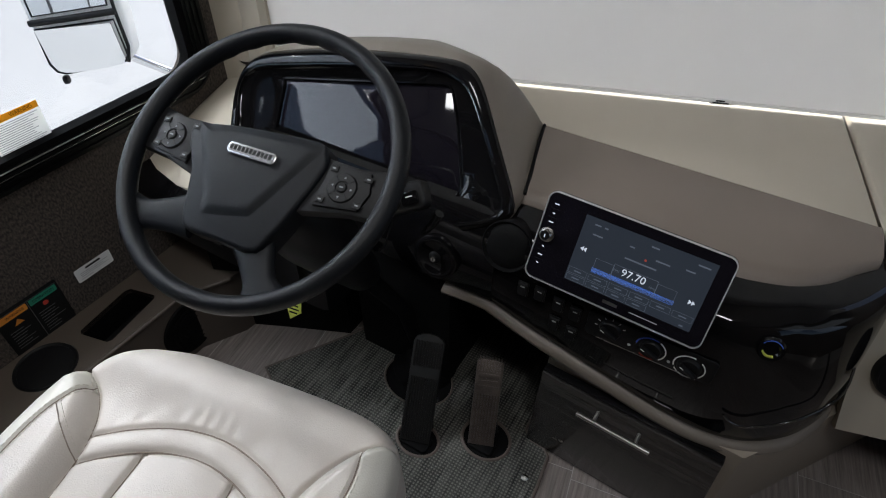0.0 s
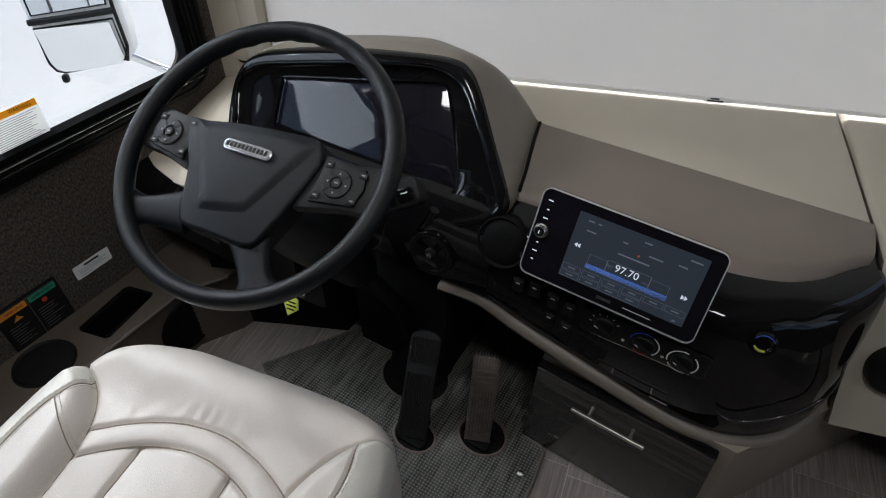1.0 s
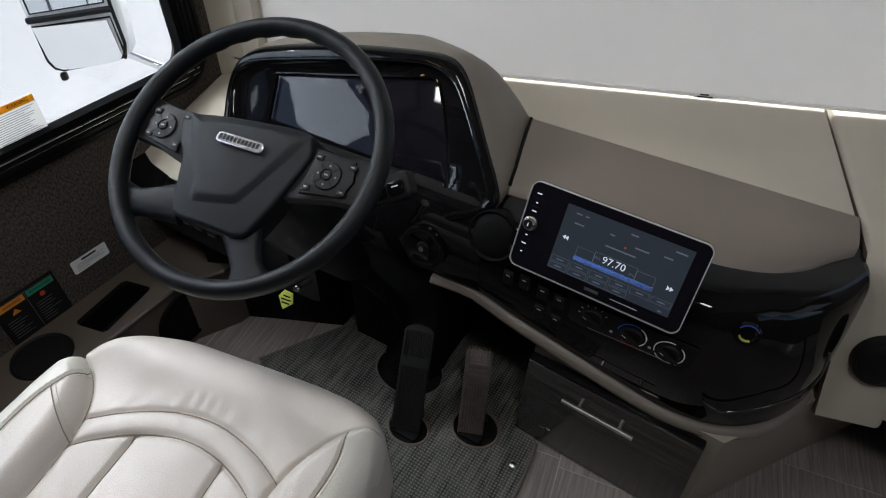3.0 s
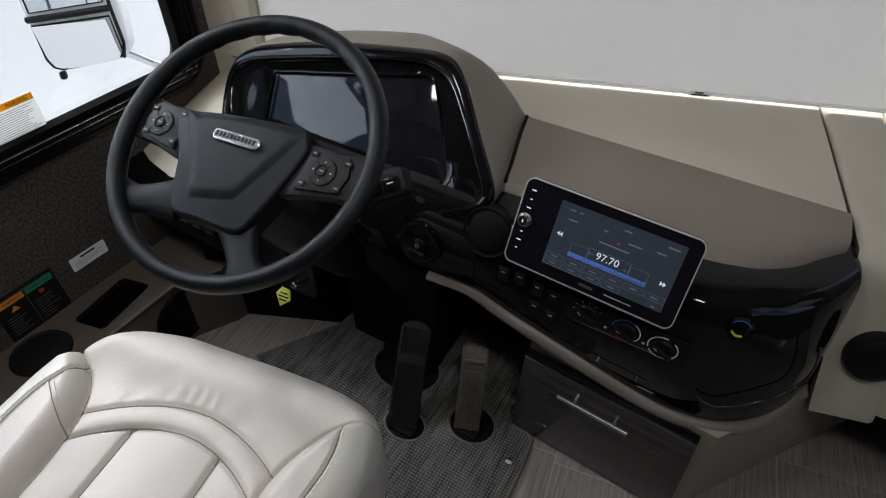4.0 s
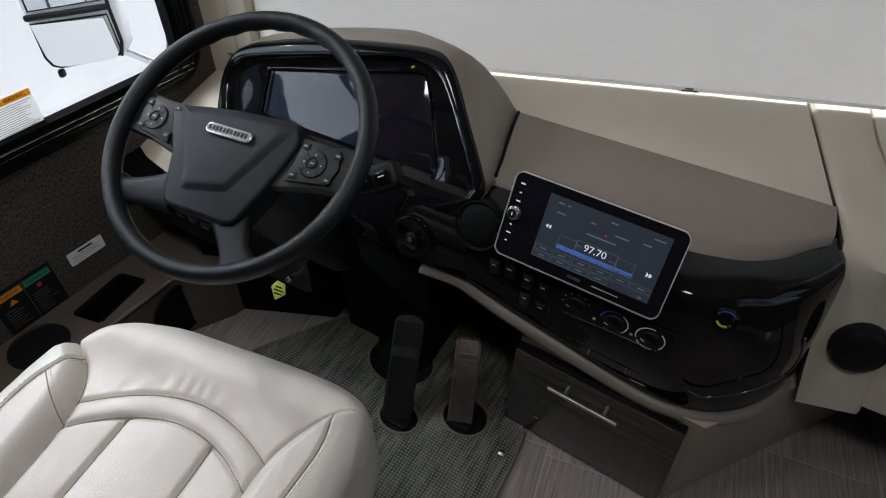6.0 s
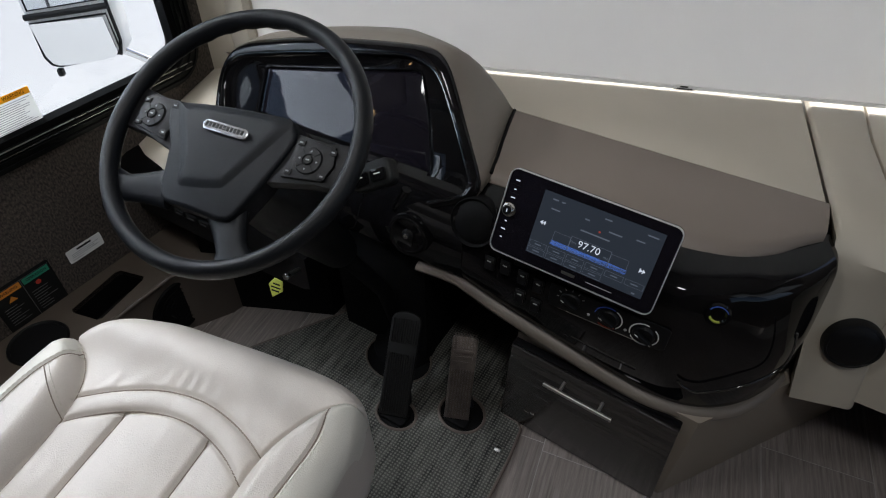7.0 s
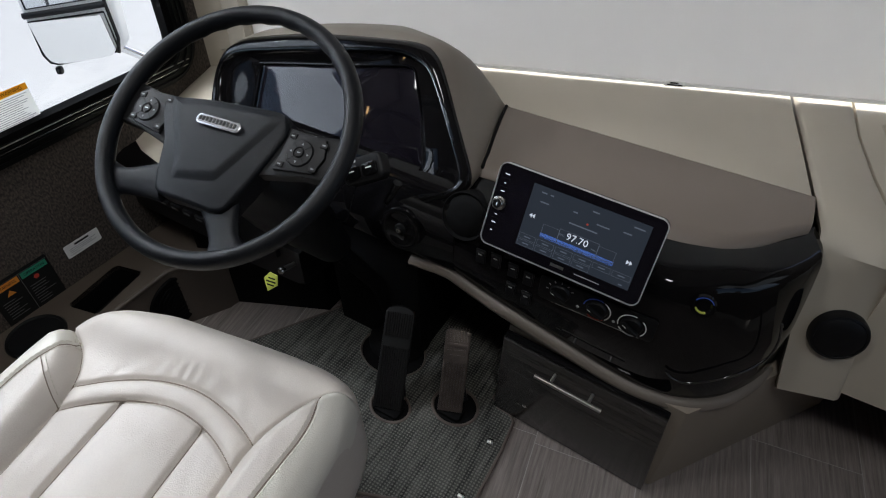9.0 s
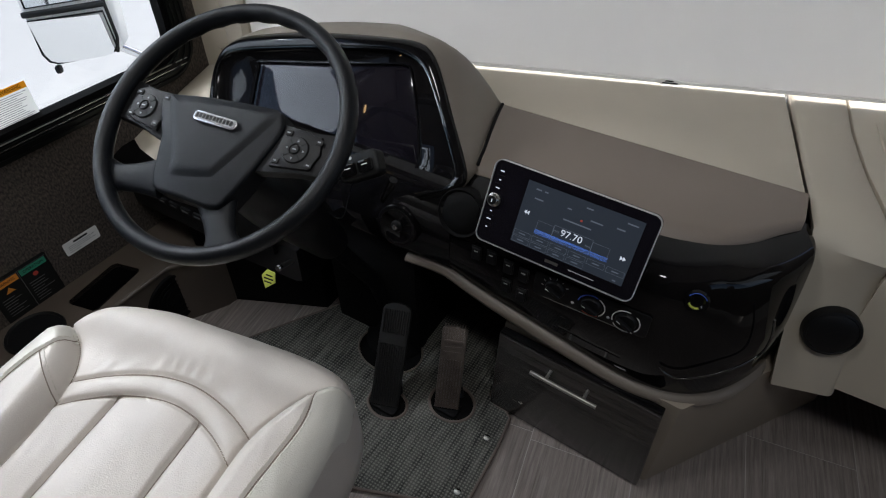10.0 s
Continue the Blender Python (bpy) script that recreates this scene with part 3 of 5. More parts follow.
def end_panel():
    t = thing("dash_end_panel", "rounded beige vinyl end panel with a round air vent", "panel")
    rows_ = []
    for s, z, xl, xr in ((1.455, 0.600, 0.180, 0.300), (1.30, 0.600, 0.214, 0.328), (1.15, 0.599, 0.248, 0.362), (1.03, 0.598, 0.276, 0.398), (0.985, 0.594, 0.286, 0.408), (0.955, 0.582, 0.293, 0.416), (0.935, 0.560, 0.299, 0.422), (0.922, 0.52, 0.306, 0.428), (0.900, 0.43, 0.318, 0.440), (0.876, 0.33, 0.338, 0.452), (0.862, 0.268, 0.352, 0.460)):
        tw = -0.02 if z > 0.595 else 0.0
        sec = []
        for q in (0, 0.03, 0.08, 0.3, 0.6, 0.92, 0.97, 1.0):
            edge = 0.010 * ((max(0, 1 - q / 0.08) ** 2 if z > 0.59 else 0) + max(0, (q - 0.92) / 0.08) ** 2)
            dz, dy = (edge, 0) if z > 0.59 else (0, -edge)
            sec.append((xl + (xr - xl) * q, s + (0.05 * q if s > 1.4 else 0.0) - dy + (0.03 * q if z < 0.56 else 0), z - dz))
        rows_.append(sec)
    part("skin", sheet(rows_, 0.035, (0.05, 0.75, -0.66)), BEIGE, t)
    m = basis((0.3965, 0.903, 0.414), (1, 0.25, 0.0), (0, 0.22, 1)) @ Matrix.Scale(1.04, 4)
    part("vent", lathe([(0.0, 0.013), (0.020, 0.0122), (0.034, 0.0095), (0.040, 0.006), (0.041, 0.0075), (0.045, 0.006), (0.047, 0.0), (0.047, -0.02)], 48), BLACK, t, "round black louvre", m)


end_panel()


def passenger_panel():
    t = thing("passenger_dash_panel", "beige vinyl passenger-side dash panel with an inset lid", "panel")
    poly = [(0.302, 1.50), (0.330, 1.30), (0.364, 1.15), (0.402, 1.03), (0.42, 0.985), (1.29, 0.985), (1.29, 1.78)]
    part("top", slab(poly, 0.56, 0.596, 0.006), BEIGE, t)
    rows_ = [[(x, 0.985, 0.585), (x, 0.962, 0.572), (x, 0.945, 0.545), (x, 0.935, 0.48), (x, 0.915, 0.36), (x + 0.01, 0.90, 0.285)] for x in (0.425, 0.7, 1.29)]
    part("front", sheet(rows_, 0.03, (0, 1, 0)), BEIGE, t)
    lid = [(0.366, 1.372), (0.402, 1.14), (0.452, 1.03), (1.1, 1.03), (1.1, 1.50), (0.60, 1.44)]
    part("lid", slab(lid, 0.597, 0.603, 0.004), BEIGE, t, "inset beige lid")


passenger_panel()


def cabinet():
    t = thing("dash_cabinet", "beige under-dash cabinet with a black wood-grain drawer", "cabinet")
    part("body", loft([[(-0.160, 0.722, z), (0.212, 0.700, z), (0.216 + 0.0, 0.702, z), (0.515, 1.118, z), (-0.160, 1.118, z)] for z in (0.0, 0.285)]), BEIGE_SHADED, t)
    m = basis((0.0225, 0.7025, 0.140), (0.372, -0.020, -0.004), (0, 0, 1))
    drawer = part("drawer", slab([(-0.1835, -0.132), (0.1835, -0.132), (0.166, 0.128), (-0.1835, 0.128)], 0.0, 0.018, 0.0035), DRAWER_WOOD, t, "black stained wood-grain drawer front", m)
    part("edge_strip", box(-0.1835, 0.166, 0.128, 0.136, -0.004, 0.016, 0.003), GLOSS, drawer, "polished upper edge", m)
    part("pull_bar", tube([(-0.092, 0.100, 0.046), (0.052, 0.100, 0.046)], 0.0045, 14), STEEL, drawer, "brushed steel bar pull", m)
    for x in (-0.058, 0.024):
        part("pull_post", tube([(x, 0.098, 0.016), (x, 0.098, 0.046)], 0.0035, 10), STEEL, drawer, m=m)
    part("maker_mark", box(-0.128, -0.116, -0.072, -0.068, 0.018, 0.0184), STEEL, drawer, m=m)
    part("lock_mark", lathe([(0, 0.0186), (0.004, 0.0186), (0.005, 0.018)], 14), STEEL, drawer, m=m @ Matrix.Translation((-0.108, -0.066, 0)))


cabinet()


# ---- instrument hood ----
HOOD = basis((-0.6, 0.751, 0.578), (1, 0, 0), (0, 0.62, 0.785))


def instrument_hood():
    t = thing("instrument_cluster", "black gloss instrument hood with a wide dark glass display", "instrument cluster")
    outer = [(-0.340, -0.055), (-0.352, 0.0), (-0.357, 0.05), (-0.346, 0.102), (-0.308, 0.134), (-0.245, 0.156), (-0.176, 0.176), (-0.062, 0.200), (0.070, 0.221), (0.128, 0.225), (0.157, 0.216), (0.182, 0.194), (0.209, 0.160), (0.242, 0.115), (0.275, 0.071), (0.302, 0.034), (0.316, 0.004), (0.300, -0.025), (0.240, -0.060)]
    lip = [(-0.316, -0.055), (-0.329, -0.01), (-0.344, 0.045), (-0.337, 0.080), (-0.305, 0.106), (-0.200, 0.136), (-0.107, 0.160), (-0.052, 0.172), (0.060, 0.195), (0.106, 0.198), (0.142, 0.190), (0.163, 0.177), (0.180, 0.160), (0.224, 0.106), (0.284, 0.026), (0.296, 0.002), (0.280, -0.022), (0.225, -0.052)]
    inner = [(-0.236, -0.055), (-0.243, 0.0), (-0.253, 0.086), (-0.244, 0.100), (-0.096, 0.134), (0.082, 0.176), (0.110, 0.179), (0.124, 0.168), (0.164, 0.094), (0.199, 0.012), (0.190, -0.014), (0.130, -0.045)]

    # the outlines, resampled to the same count
    def even(pts, n):
        r = [v.to_2d() for v in smooth_path([(x, y, 0) for x, y in pts], 4)]
        d = [0.0]
        for a, b in zip(r, r[1:]):
            d.append(d[-1] + (b - a).length)
        s = np.linspace(0, d[-1], n)
        return [Vector((x, y)) for x, y in zip(np.interp(s, d, [p[0] for p in r]), np.interp(s, d, [p[1] for p in r]))]
    n = 64
    a, l, b = even(outer, n), even(lip, n), even(inner, n)
    rings = []
    for p, q, r in zip(a, l, b):
        sec = [(*p, -0.03), (*p, 0.0), (*p.lerp(q, 0.08), 0.006), (*p.lerp(q, 0.30), 0.012), (*p.lerp(q, 0.70), 0.016), (*p.lerp(q, 0.92), 0.015), (*q, 0.011)]
        flat = min(1.0, max(0.0, (q.x + 0.1) / 0.2))
        sec += [(*q.lerp(r, k), z + flat * (-0.010 - z) * (0.05 < k < 0.95)) for k, z in ((0.04, 0.006), (0.14, 0.001), (0.50, -0.007), (0.92, -0.0125), (1.0, -0.015), (1.02, -0.030))]
        rings.append(sec)
    part("surround", sheet(rings, 0.004, (0, 0, -1)), GLOSS, t, "polished black surround", HOOD)
    part("lip_edge", tube([(*q, 0.0105) for q in l], 0.0022, 8), EDGE, t, "polished edge of the hood's lip", HOOD)
    part("inner_lip", tube([(*r, -0.0095) for r in b], 0.0022, 8), GLOSS, t, m=HOOD)
    part("display_backing", slab([tuple(r) for r in b], -0.045, -0.022), BLACK, t, m=HOOD)
    part("display", slab([(r.x * 0.985 - 0.0004, (r.y - 0.05) * 0.975 + 0.05) for r in b], -0.0215, -0.016, 0.001), SCREEN, t, "wide dark glass display", HOOD)
    # vinyl cover: from the surround's rim back down to the shelf
    cover = []
    inv = HOOD
    for i, (x, y) in enumerate(a[:-4]):
        k = i / (n - 5)
        p = inv @ Vector((x, y, 0.004))
        grow = inv @ Vector((x * 1.0 + 0.0, y + 0.004, -0.004))
        d = Vector((0.10 * max(0, (k - 0.62) / 0.38), 1, 0)).normalized()
        far = p + d * (0.05 + 0.24 * min(1, (p.z - 0.575) / 0.17)) if p.z > 0.6 else p + d * 0.05
        far.z = 0.585
        if k > 0.55:
            q = (k - 0.55) / 0.45
            far.x = max(far.x, p.x + 0.0) + 0.0
            tgt = Vector((-0.349, 1.033, 0.585)).lerp(Vector((-0.285, 0.79, 0.585)), min(1, max(0, (q - 0.30) / 0.65)))
            far = far.lerp(tgt, min(1, q / 0.25))
        sec = [p, grow]
        top = Vector((p.x + (far.x - p.x) * 0.30, p.y + (far.y - p.y) * 0.45, p.z + 0.022 * math.sin(math.pi * min(k * 1.15, 1))))
        for s in (0.12, 0.25, 0.4, 0.55, 0.7, 0.85, 1.0):
            c = grow.lerp(top, s).lerp(top.lerp(far, s), s)
            sec.append(c)
        cover.append(sec)
    part("cover", sheet(cover, 0.003, (0, 0.3, -1)), BEIGE_DARK, t, "taupe vinyl hood cover")
    # dark tube added in place of the open gap beside the pad
    part("gap_seal", tube([(-0.350, 1.032, 0.592), (-0.334, 0.970, 0.5965), (-0.316, 0.905, 0.5975), (-0.300, 0.850, 0.596), (-0.288, 0.800, 0.590)], 0.0035, 8), DARK, t, "dark line drawn along the gap between cover and pad")
    return t


instrument_hood()


def lower_driver_panel():
    t = thing("driver_lower_panel", "black moulded panel round the steering column", "panel")
    part("knee_panel", loft([[(x, 0.79, 0.575), (x, 0.74, 0.565), (x, 0.70, 0.50), (x, 0.70, 0.40), (x, 0.75, 0.33), (x, 0.85, 0.33), (x, 0.85, 0.575)] for x in (-0.86, -0.8, -0.6, -0.42, -0.29)]), GLOSS, t)
    part("left_pod", loft([[(x, 0.70, 0.452), (x, 0.600, 0.450), (x, 0.572, 0.440), (x, 0.560, 0.42), (x, 0.566, 0.395), (x, 0.60, 0.385), (x, 0.70, 0.385)] for x in (-1.138, -1.0, -0.88, -0.84)]), GLOSS, t, "polished black switch pod")
    part("switch_strip", box(-1.13, -0.85, 0.575, 0.60, 0.30, 0.384, 0.004), BLACK, t)
    for k in range(6):
        part("switch", box(-1.10 + k * 0.040, -1.068 + k * 0.040, 0.569, 0.578, 0.352, 0.368, 0.002), BLACK, t)
        part("legend", box(-1.094 + k * 0.040, -1.076 + k * 0.040, 0.5685, 0.5692, 0.358, 0.361), MARK, t)
    part("lower_edge", tube([(-1.13, 0.60, 0.30), (-0.95, 0.60, 0.31), (-0.83, 0.62, 0.315), (-0.72, 0.66, 0.31)], 0.016, 12), BEIGE_DARK, t, "padded taupe lower edge")
    part("lower_cover", loft([[(x, 0.61, 0.40), (x, 0.61, 0.30), (x, 0.80, 0.26), (x, 0.80, 0.40)] for x in (-1.13, -0.70)]), BLACK, t)
    part("fuse_box", loft([[(x, 0.622, 0.33), (x, 0.622, lo + 0.01), (x, 0.635, lo), (x, 0.86, lo), (x, 0.86, 0.33)] for x, lo in ((-0.915, 0.20), (-0.90, 0.195), (-0.66, 0.215), (-0.64, 0.225))]), BLACK, t, "black box below the dash")
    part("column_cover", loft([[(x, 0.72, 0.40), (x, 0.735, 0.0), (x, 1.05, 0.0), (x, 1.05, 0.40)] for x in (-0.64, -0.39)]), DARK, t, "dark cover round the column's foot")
    # near-black sheets added where the footwell is nothing but darkness
    part("kick_panel", loft([[(-0.985, 0.600, z), (-0.84, 0.668, z), (-0.69, 0.735, z), (-0.69, 0.80, z), (-0.985, 0.80, z)] for z in (0.0, 0.30)]), DARK, t, "near-black sheet filling the dark footwell beside the pedals")
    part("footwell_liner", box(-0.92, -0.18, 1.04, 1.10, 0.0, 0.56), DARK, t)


lower_driver_panel()


# ---- head unit ----
def head_unit():
    t = thing("head_unit", "floating touch-screen radio with a chrome rim showing 97.70", "radio")
    m = basis((-0.077, 0.707, 0.594), (0.276, -0.009, -0.002), (-0.01, 0.062, 0.130))
    w, h = 0.294, 0.152
    part("body", slab(rounded(w, h, 0.014), -0.012, 0.0, 0.003), BLACK, t, m=m)
    part("rim", holed(rounded(w + 0.0012, h + 0.0012, 0.0150, 8), [rounded(w - 0.0020, h - 0.0020, 0.0134, 8)], -0.003, 0.0032), RIM, t, "thin chrome rim", m)
    face = part("face", slab(rounded(w - 0.0035, h - 0.0035, 0.0125), 0.0, 0.0012), SCREEN, t, "dark glass face", m)
    part("mount", box(-0.07, 0.07, -0.045, 0.045, -0.06, -0.012, 0.01), BLACK, t, m=m)

    def ui(name, bm, mat, x, y):
        return part(name, bm, mat, face, m=m @ Matrix.Translation((x, y, 0.0013)))

    def rect(wd, ht):
        return slab([(-wd / 2, -ht / 2), (wd / 2, -ht / 2), (wd / 2, ht / 2), (-wd / 2, ht / 2)], 0, 0.0002)
    sx = 0.022
    ui("lit_panel", rect(0.205, 0.113), UI_PANEL, sx, 0.002)
    for x, wd in ((sx, 0.070), (sx - 0.050, 0.030), (sx + 0.050, 0.030)):
        o = ui("frame_line", holed([(-wd / 2, -0.013), (wd / 2, -0.013), (wd / 2, 0.013), (-wd / 2, 0.013)], [[(-wd / 2 + 0.0006, -0.0124), (wd / 2 - 0.0006, -0.0124), (wd / 2 - 0.0006, 0.0124), (-wd / 2 + 0.0006, 0.0124)]], 0.0003, 0.0006), UI_DIM, x, -0.012)
        if wd < 0.05:
            o.scale = (1, 0.75, 1)
    ui("blue_band", rect(0.132, 0.008), UI_BLUE, sx, -0.0225)
    words("digits", "97.70", 0.017, m @ here(sx - 0.002, -0.008, 0.0017), UI_WHITE, face, width=0.038)
    words("digits", "FM1", 0.006, m @ here(sx - 0.029, -0.009, 0.0017), UI_DIM, face)
    words("digits", "MHz", 0.005, m @ here(sx + 0.029, -0.013, 0.0017), UI_DIM, face)
    for r in range(2):
        for k in range(4 if r else 6):
            ui("preset", holed([(-0.0155, -0.0050), (0.0155, -0.0050), (0.0155, 0.0050), (-0.0155, 0.0050)], [[(-0.0150, -0.0045), (0.0150, -0.0045), (0.0150, 0.0045), (-0.0150, 0.0045)]], 0.0002, 0.0004), UI_DIM, sx - 0.085 + k * 0.034, -0.036 - r * 0.012)
            ui("print_bar", slab([(-0.006, -0.001), (0.006, -0.001), (0.006, 0.001), (-0.006, 0.001)], 0.0003, 0.0005), UI_DIM, sx - 0.085 + k * 0.034, -0.036 - r * 0.012)
    for x, y, wd in ((-0.08, 0.048, 0.010), (-0.066, 0.048, 0.006), (-0.075, 0.032, 0.016), (-0.02, 0.036, 0.008), (0.012, 0.048, 0.012), (0.03, 0.030, 0.022), (0.07, 0.034, 0.014), (0.085, 0.048, 0.018), (0.0, 0.016, 0.05), (0.088, -0.05, 0.006)):
        ui("print_bar", slab([(-wd / 2, -0.0012), (wd / 2, -0.0012), (wd / 2, 0.0012), (-wd / 2, 0.0012)], 0.0003, 0.0005), UI_DIM, sx + x, y)
    ui("tuning_dot", slab(circle(0.002, 10), 0.0003, 0.0005), UI_RED, sx + 0.005, 0.024)
    for side, x in ((-1, sx - 0.084), (1, sx + 0.084)):
        for d in (0, 0.005):
            ui("skip_arrow", slab([(side * (d + 0.005), 0), (side * d, 0.004), (side * d, -0.004)], 0.0003, 0.0006), UI_WHITE, x, 0.004 if side < 0 else -0.010)
    for k, y in enumerate((0.056, 0.040, 0.025, -0.018, -0.033, -0.048)):
        ui("key_mark", rect(0.008 if k % 2 == 0 else 0.004, 0.002), UI_WHITE, -0.131, y)
    for y in (0.048, 0.033, -0.025, -0.041):
        ui("key_gap", rect(0.016, 0.0008), BLACK, -0.131, y)
    knob = part("volume_knob", lathe([(0.0, 0.011), (0.0085, 0.011), (0.0095, 0.010), (0.0098, 0.004), (0.0125, 0.003), (0.0125, 0.0)], 32), STEEL, t, "knurled volume knob", m @ Matrix.Translation((-0.131, 0.003, 0.001)))
    part("cap", lathe([(0.0, 0.0116), (0.0072, 0.0116), (0.0076, 0.0111)], 28), BLACK, knob, m=m @ Matrix.Translation((-0.131, 0.003, 0.001)))
    part("power_mark", box(-0.0008, 0.0008, -0.003, 0.003, 0.0117, 0.0119), UI_WHITE, knob, m=m @ Matrix.Translation((-0.131, 0.003, 0.001)))
    part("maker_mark", box(-0.014, 0.010, -0.0025, 0.0025, 0.0013, 0.0016), STEEL, face, m=m @ Matrix.Translation((0.004, -0.064, 0)))
    part("print_bar", box(0.03, 0.075, -0.0008, 0.0008, 0.0013, 0.0015), GREY, face, m=m @ Matrix.Translation((0.004, -0.064, 0)))


head_unit()


# ---- climate controls, switches and small fittings on the fascia ----
def fascia_at(x, z, tilt=0.0, y=0.698):
    return basis((x, y, z), (1, 0, 0), (0, math.sin(radians(tilt)), math.cos(radians(tilt))))


def climate_controls():
    t = thing("climate_controls", "three round climate dials with blue and red arcs", "dial")
    m = fascia_at(0.002, 0.458, 0)
    part("plate", slab(rounded(0.215, 0.056, 0.008), 0.0, 0.003, 0.001), BLACK, t, m=m)
    for k, x in enumerate((-0.066, 0.004, 0.068)):
        d = m @ Matrix.Translation((x, 0.004 - 0.004 * k, 0.003))
        dial = part("dial", lathe([(0.0, 0.006), (0.017, 0.006), (0.018, 0.005), (0.0195, 0.0)], 36), BLACK, t, m=d)
        part("grip", box(-0.0035, 0.0035, -0.016, 0.016, 0.006, 0.015, 0.0025), BLACK, dial, m=d @ here(0, 0, 0, 65 if k < 2 else 60))
        part("pointer", box(-0.0006, 0.0006, 0.008, 0.0155, 0.0151, 0.0154), PAPER, dial, m=d @ here(0, 0, 0, 65 if k < 2 else 60))
        arcs = {0: [], 1: [(70, 175, BLUE), (-45, 62, PAPER), (-125, -55, RED)], 2: [(80, 200, PAPER), (-40, 50, PAPER), (-120, -55, PAPER), (215, 235, PAPER)]}[k]
        for a0, a1, mat in arcs:
            pts = [(0.0245 * math.cos(radians(a)), 0.0245 * math.sin(radians(a)), 0.0008) for a in np.linspace(a0, a1, 14)]
            part("arc_mark", tube(pts, 0.0011, 6), mat, dial, m=d)
        if k == 0:
            for a in (30, 60, 90, 120, 150, 180):
                part("tick_mark", box(0.0225, 0.027, -0.0007, 0.0007, 0.0003, 0.0007), GREY, dial, m=d @ here(0, 0, 0, a))
    part("edge_line", box(-0.085, 0.085, -0.0275, -0.0265, 0.003, 0.0036), STEEL, t, m=m)
    for x in (-0.03, 0.037):
        part("indicator", lathe([(0, 0.0042), (0.0025, 0.0042), (0.003, 0.003)], 12), GREY, t, m=m @ Matrix.Translation((x, -0.012, 0)))


climate_controls()


def rocker(m):
    t = thing("rocker_switch", "black rocker switch with a pale legend in the fascia", "switch", "rocker switches under the radio", m)
    part("bezel", slab(rounded(0.021, 0.034, 0.003), 0, 0.002, 0.0006), BLACK, t, m=m)
    part("rocker", loft([[(x, -0.014, 0.002), (x, 0.014, 0.002), (x, 0.013, 0.0055), (x, 0.0, 0.0030), (x, -0.013, 0.0065)] for x in (-0.008, 0.008)]), BLACK, t, m=m)
    part("legend", box(-0.004, 0.004, 0.006, 0.0085, 0.0048, 0.0052), GREY, t, m=m)
    return t


first_rocker = rocker(fascia_at(-0.228, 0.470))
for x, z in ((-0.196, 0.474), (-0.160, 0.467), (-0.128, 0.462), (-0.160, 0.418), (-0.127, 0.410)):
    copy_thing(first_rocker, fascia_at(x, z))


def ignition():
    m = fascia_at(-0.406, 0.463, 12, 0.690)
    t = thing("ignition_lock", "round black ignition lock with a steel key barrel", "lock", m=m)
    for name, prof, mat in (("bezel", [(0.0, 0.002), (0.030, 0.002), (0.034, 0.005), (0.042, 0.005), (0.046, 0.002), (0.047, -0.03)], GLOSS), ("barrel", [(0.0, 0.010), (0.0055, 0.010), (0.0065, 0.008), (0.011, 0.006), (0.013, 0.002)], BLACK), ("key_face", [(0.0, 0.0112), (0.0045, 0.0112), (0.005, 0.010)], STEEL)):
        part(name, lathe(prof, 40), mat, t, m=m)
    part("keyhole", box(-0.0006, 0.0006, -0.003, 0.003, 0.0112, 0.0115), INK, t, m=m)


ignition()


def dash_speaker():
    m = fascia_at(-0.275, 0.536, 22, 0.713)
    t = thing("dash_vent", "round black dashboard vent beside the ignition", "vent", m=m)
    part("ring", lathe([(0.0, -0.004), (0.040, -0.004), (0.046, 0.003), (0.048, 0.0), (0.048, -0.03)], 48), DARK, t, m=m)
    part("disc", lathe([(0.0, 0.006), (0.018, 0.0055), (0.034, 0.003), (0.041, -0.002)], 40), DARK, t, m=m)


dash_speaker()


def round_socket():
    m = basis((0.161, 0.722, 0.534), (1, 0.12, 0), (0, 0.35, 0.94)) @ Matrix.Scale(0.85, 4)
    t = thing("lit_socket", "round socket in the fascia with a blue and yellow rim", "socket", m=m)
    part("ring", lathe([(0.012, 0.002), (0.016, 0.006), (0.021, 0.006), (0.024, 0.0)], 36), GLOSS, t, m=m)
    part("lower_lens", loft([[(r * math.cos(radians(a)), r * math.sin(radians(a)), 0.005 if r > 0.012 else 0.001) for r in (0.012, 0.017)] + [(0.013 * math.cos(radians(a)), 0.013 * math.sin(radians(a)), 0.0072)] for a in np.linspace(205, 300, 14)]), YELLOW, t, "yellow glossy lens", m)
    part("upper_arc", tube([(0.0185 * math.cos(radians(a)), 0.0185 * math.sin(radians(a)), 0.006) for a in np.linspace(30, 150, 16)], 0.0009, 8), BLUE, t, m=m)
    part("hollow", lathe([(0.0, -0.002), (0.012, 0.0015)], 30), DARK, t, m=m)


round_socket()


def storage_slot():
    t = thing("storage_cubby", "black cubby with a polished lower lip in the fascia", "cubby")
    lip = [(0.150, 0.700, 0.372), (0.166, 0.701, 0.360), (0.194, 0.709, 0.358), (0.248, 0.736, 0.385), (0.290, 0.781, 0.408), (0.295, 0.787, 0.452), (0.283, 0.779, 0.505)]
    part("lip", tube(smooth_path(lip, 6), 0.0022, 10), EDGE, t)


storage_slot()


# ---- steering wheel and column ----
WN = Vector((0.058, -0.529, 0.847)).normalized()
WX = (Vector((0.998, 0.031, -0.049)) - WN * WN.dot(Vector((0.998, 0.031, -0.049)))).normalized()
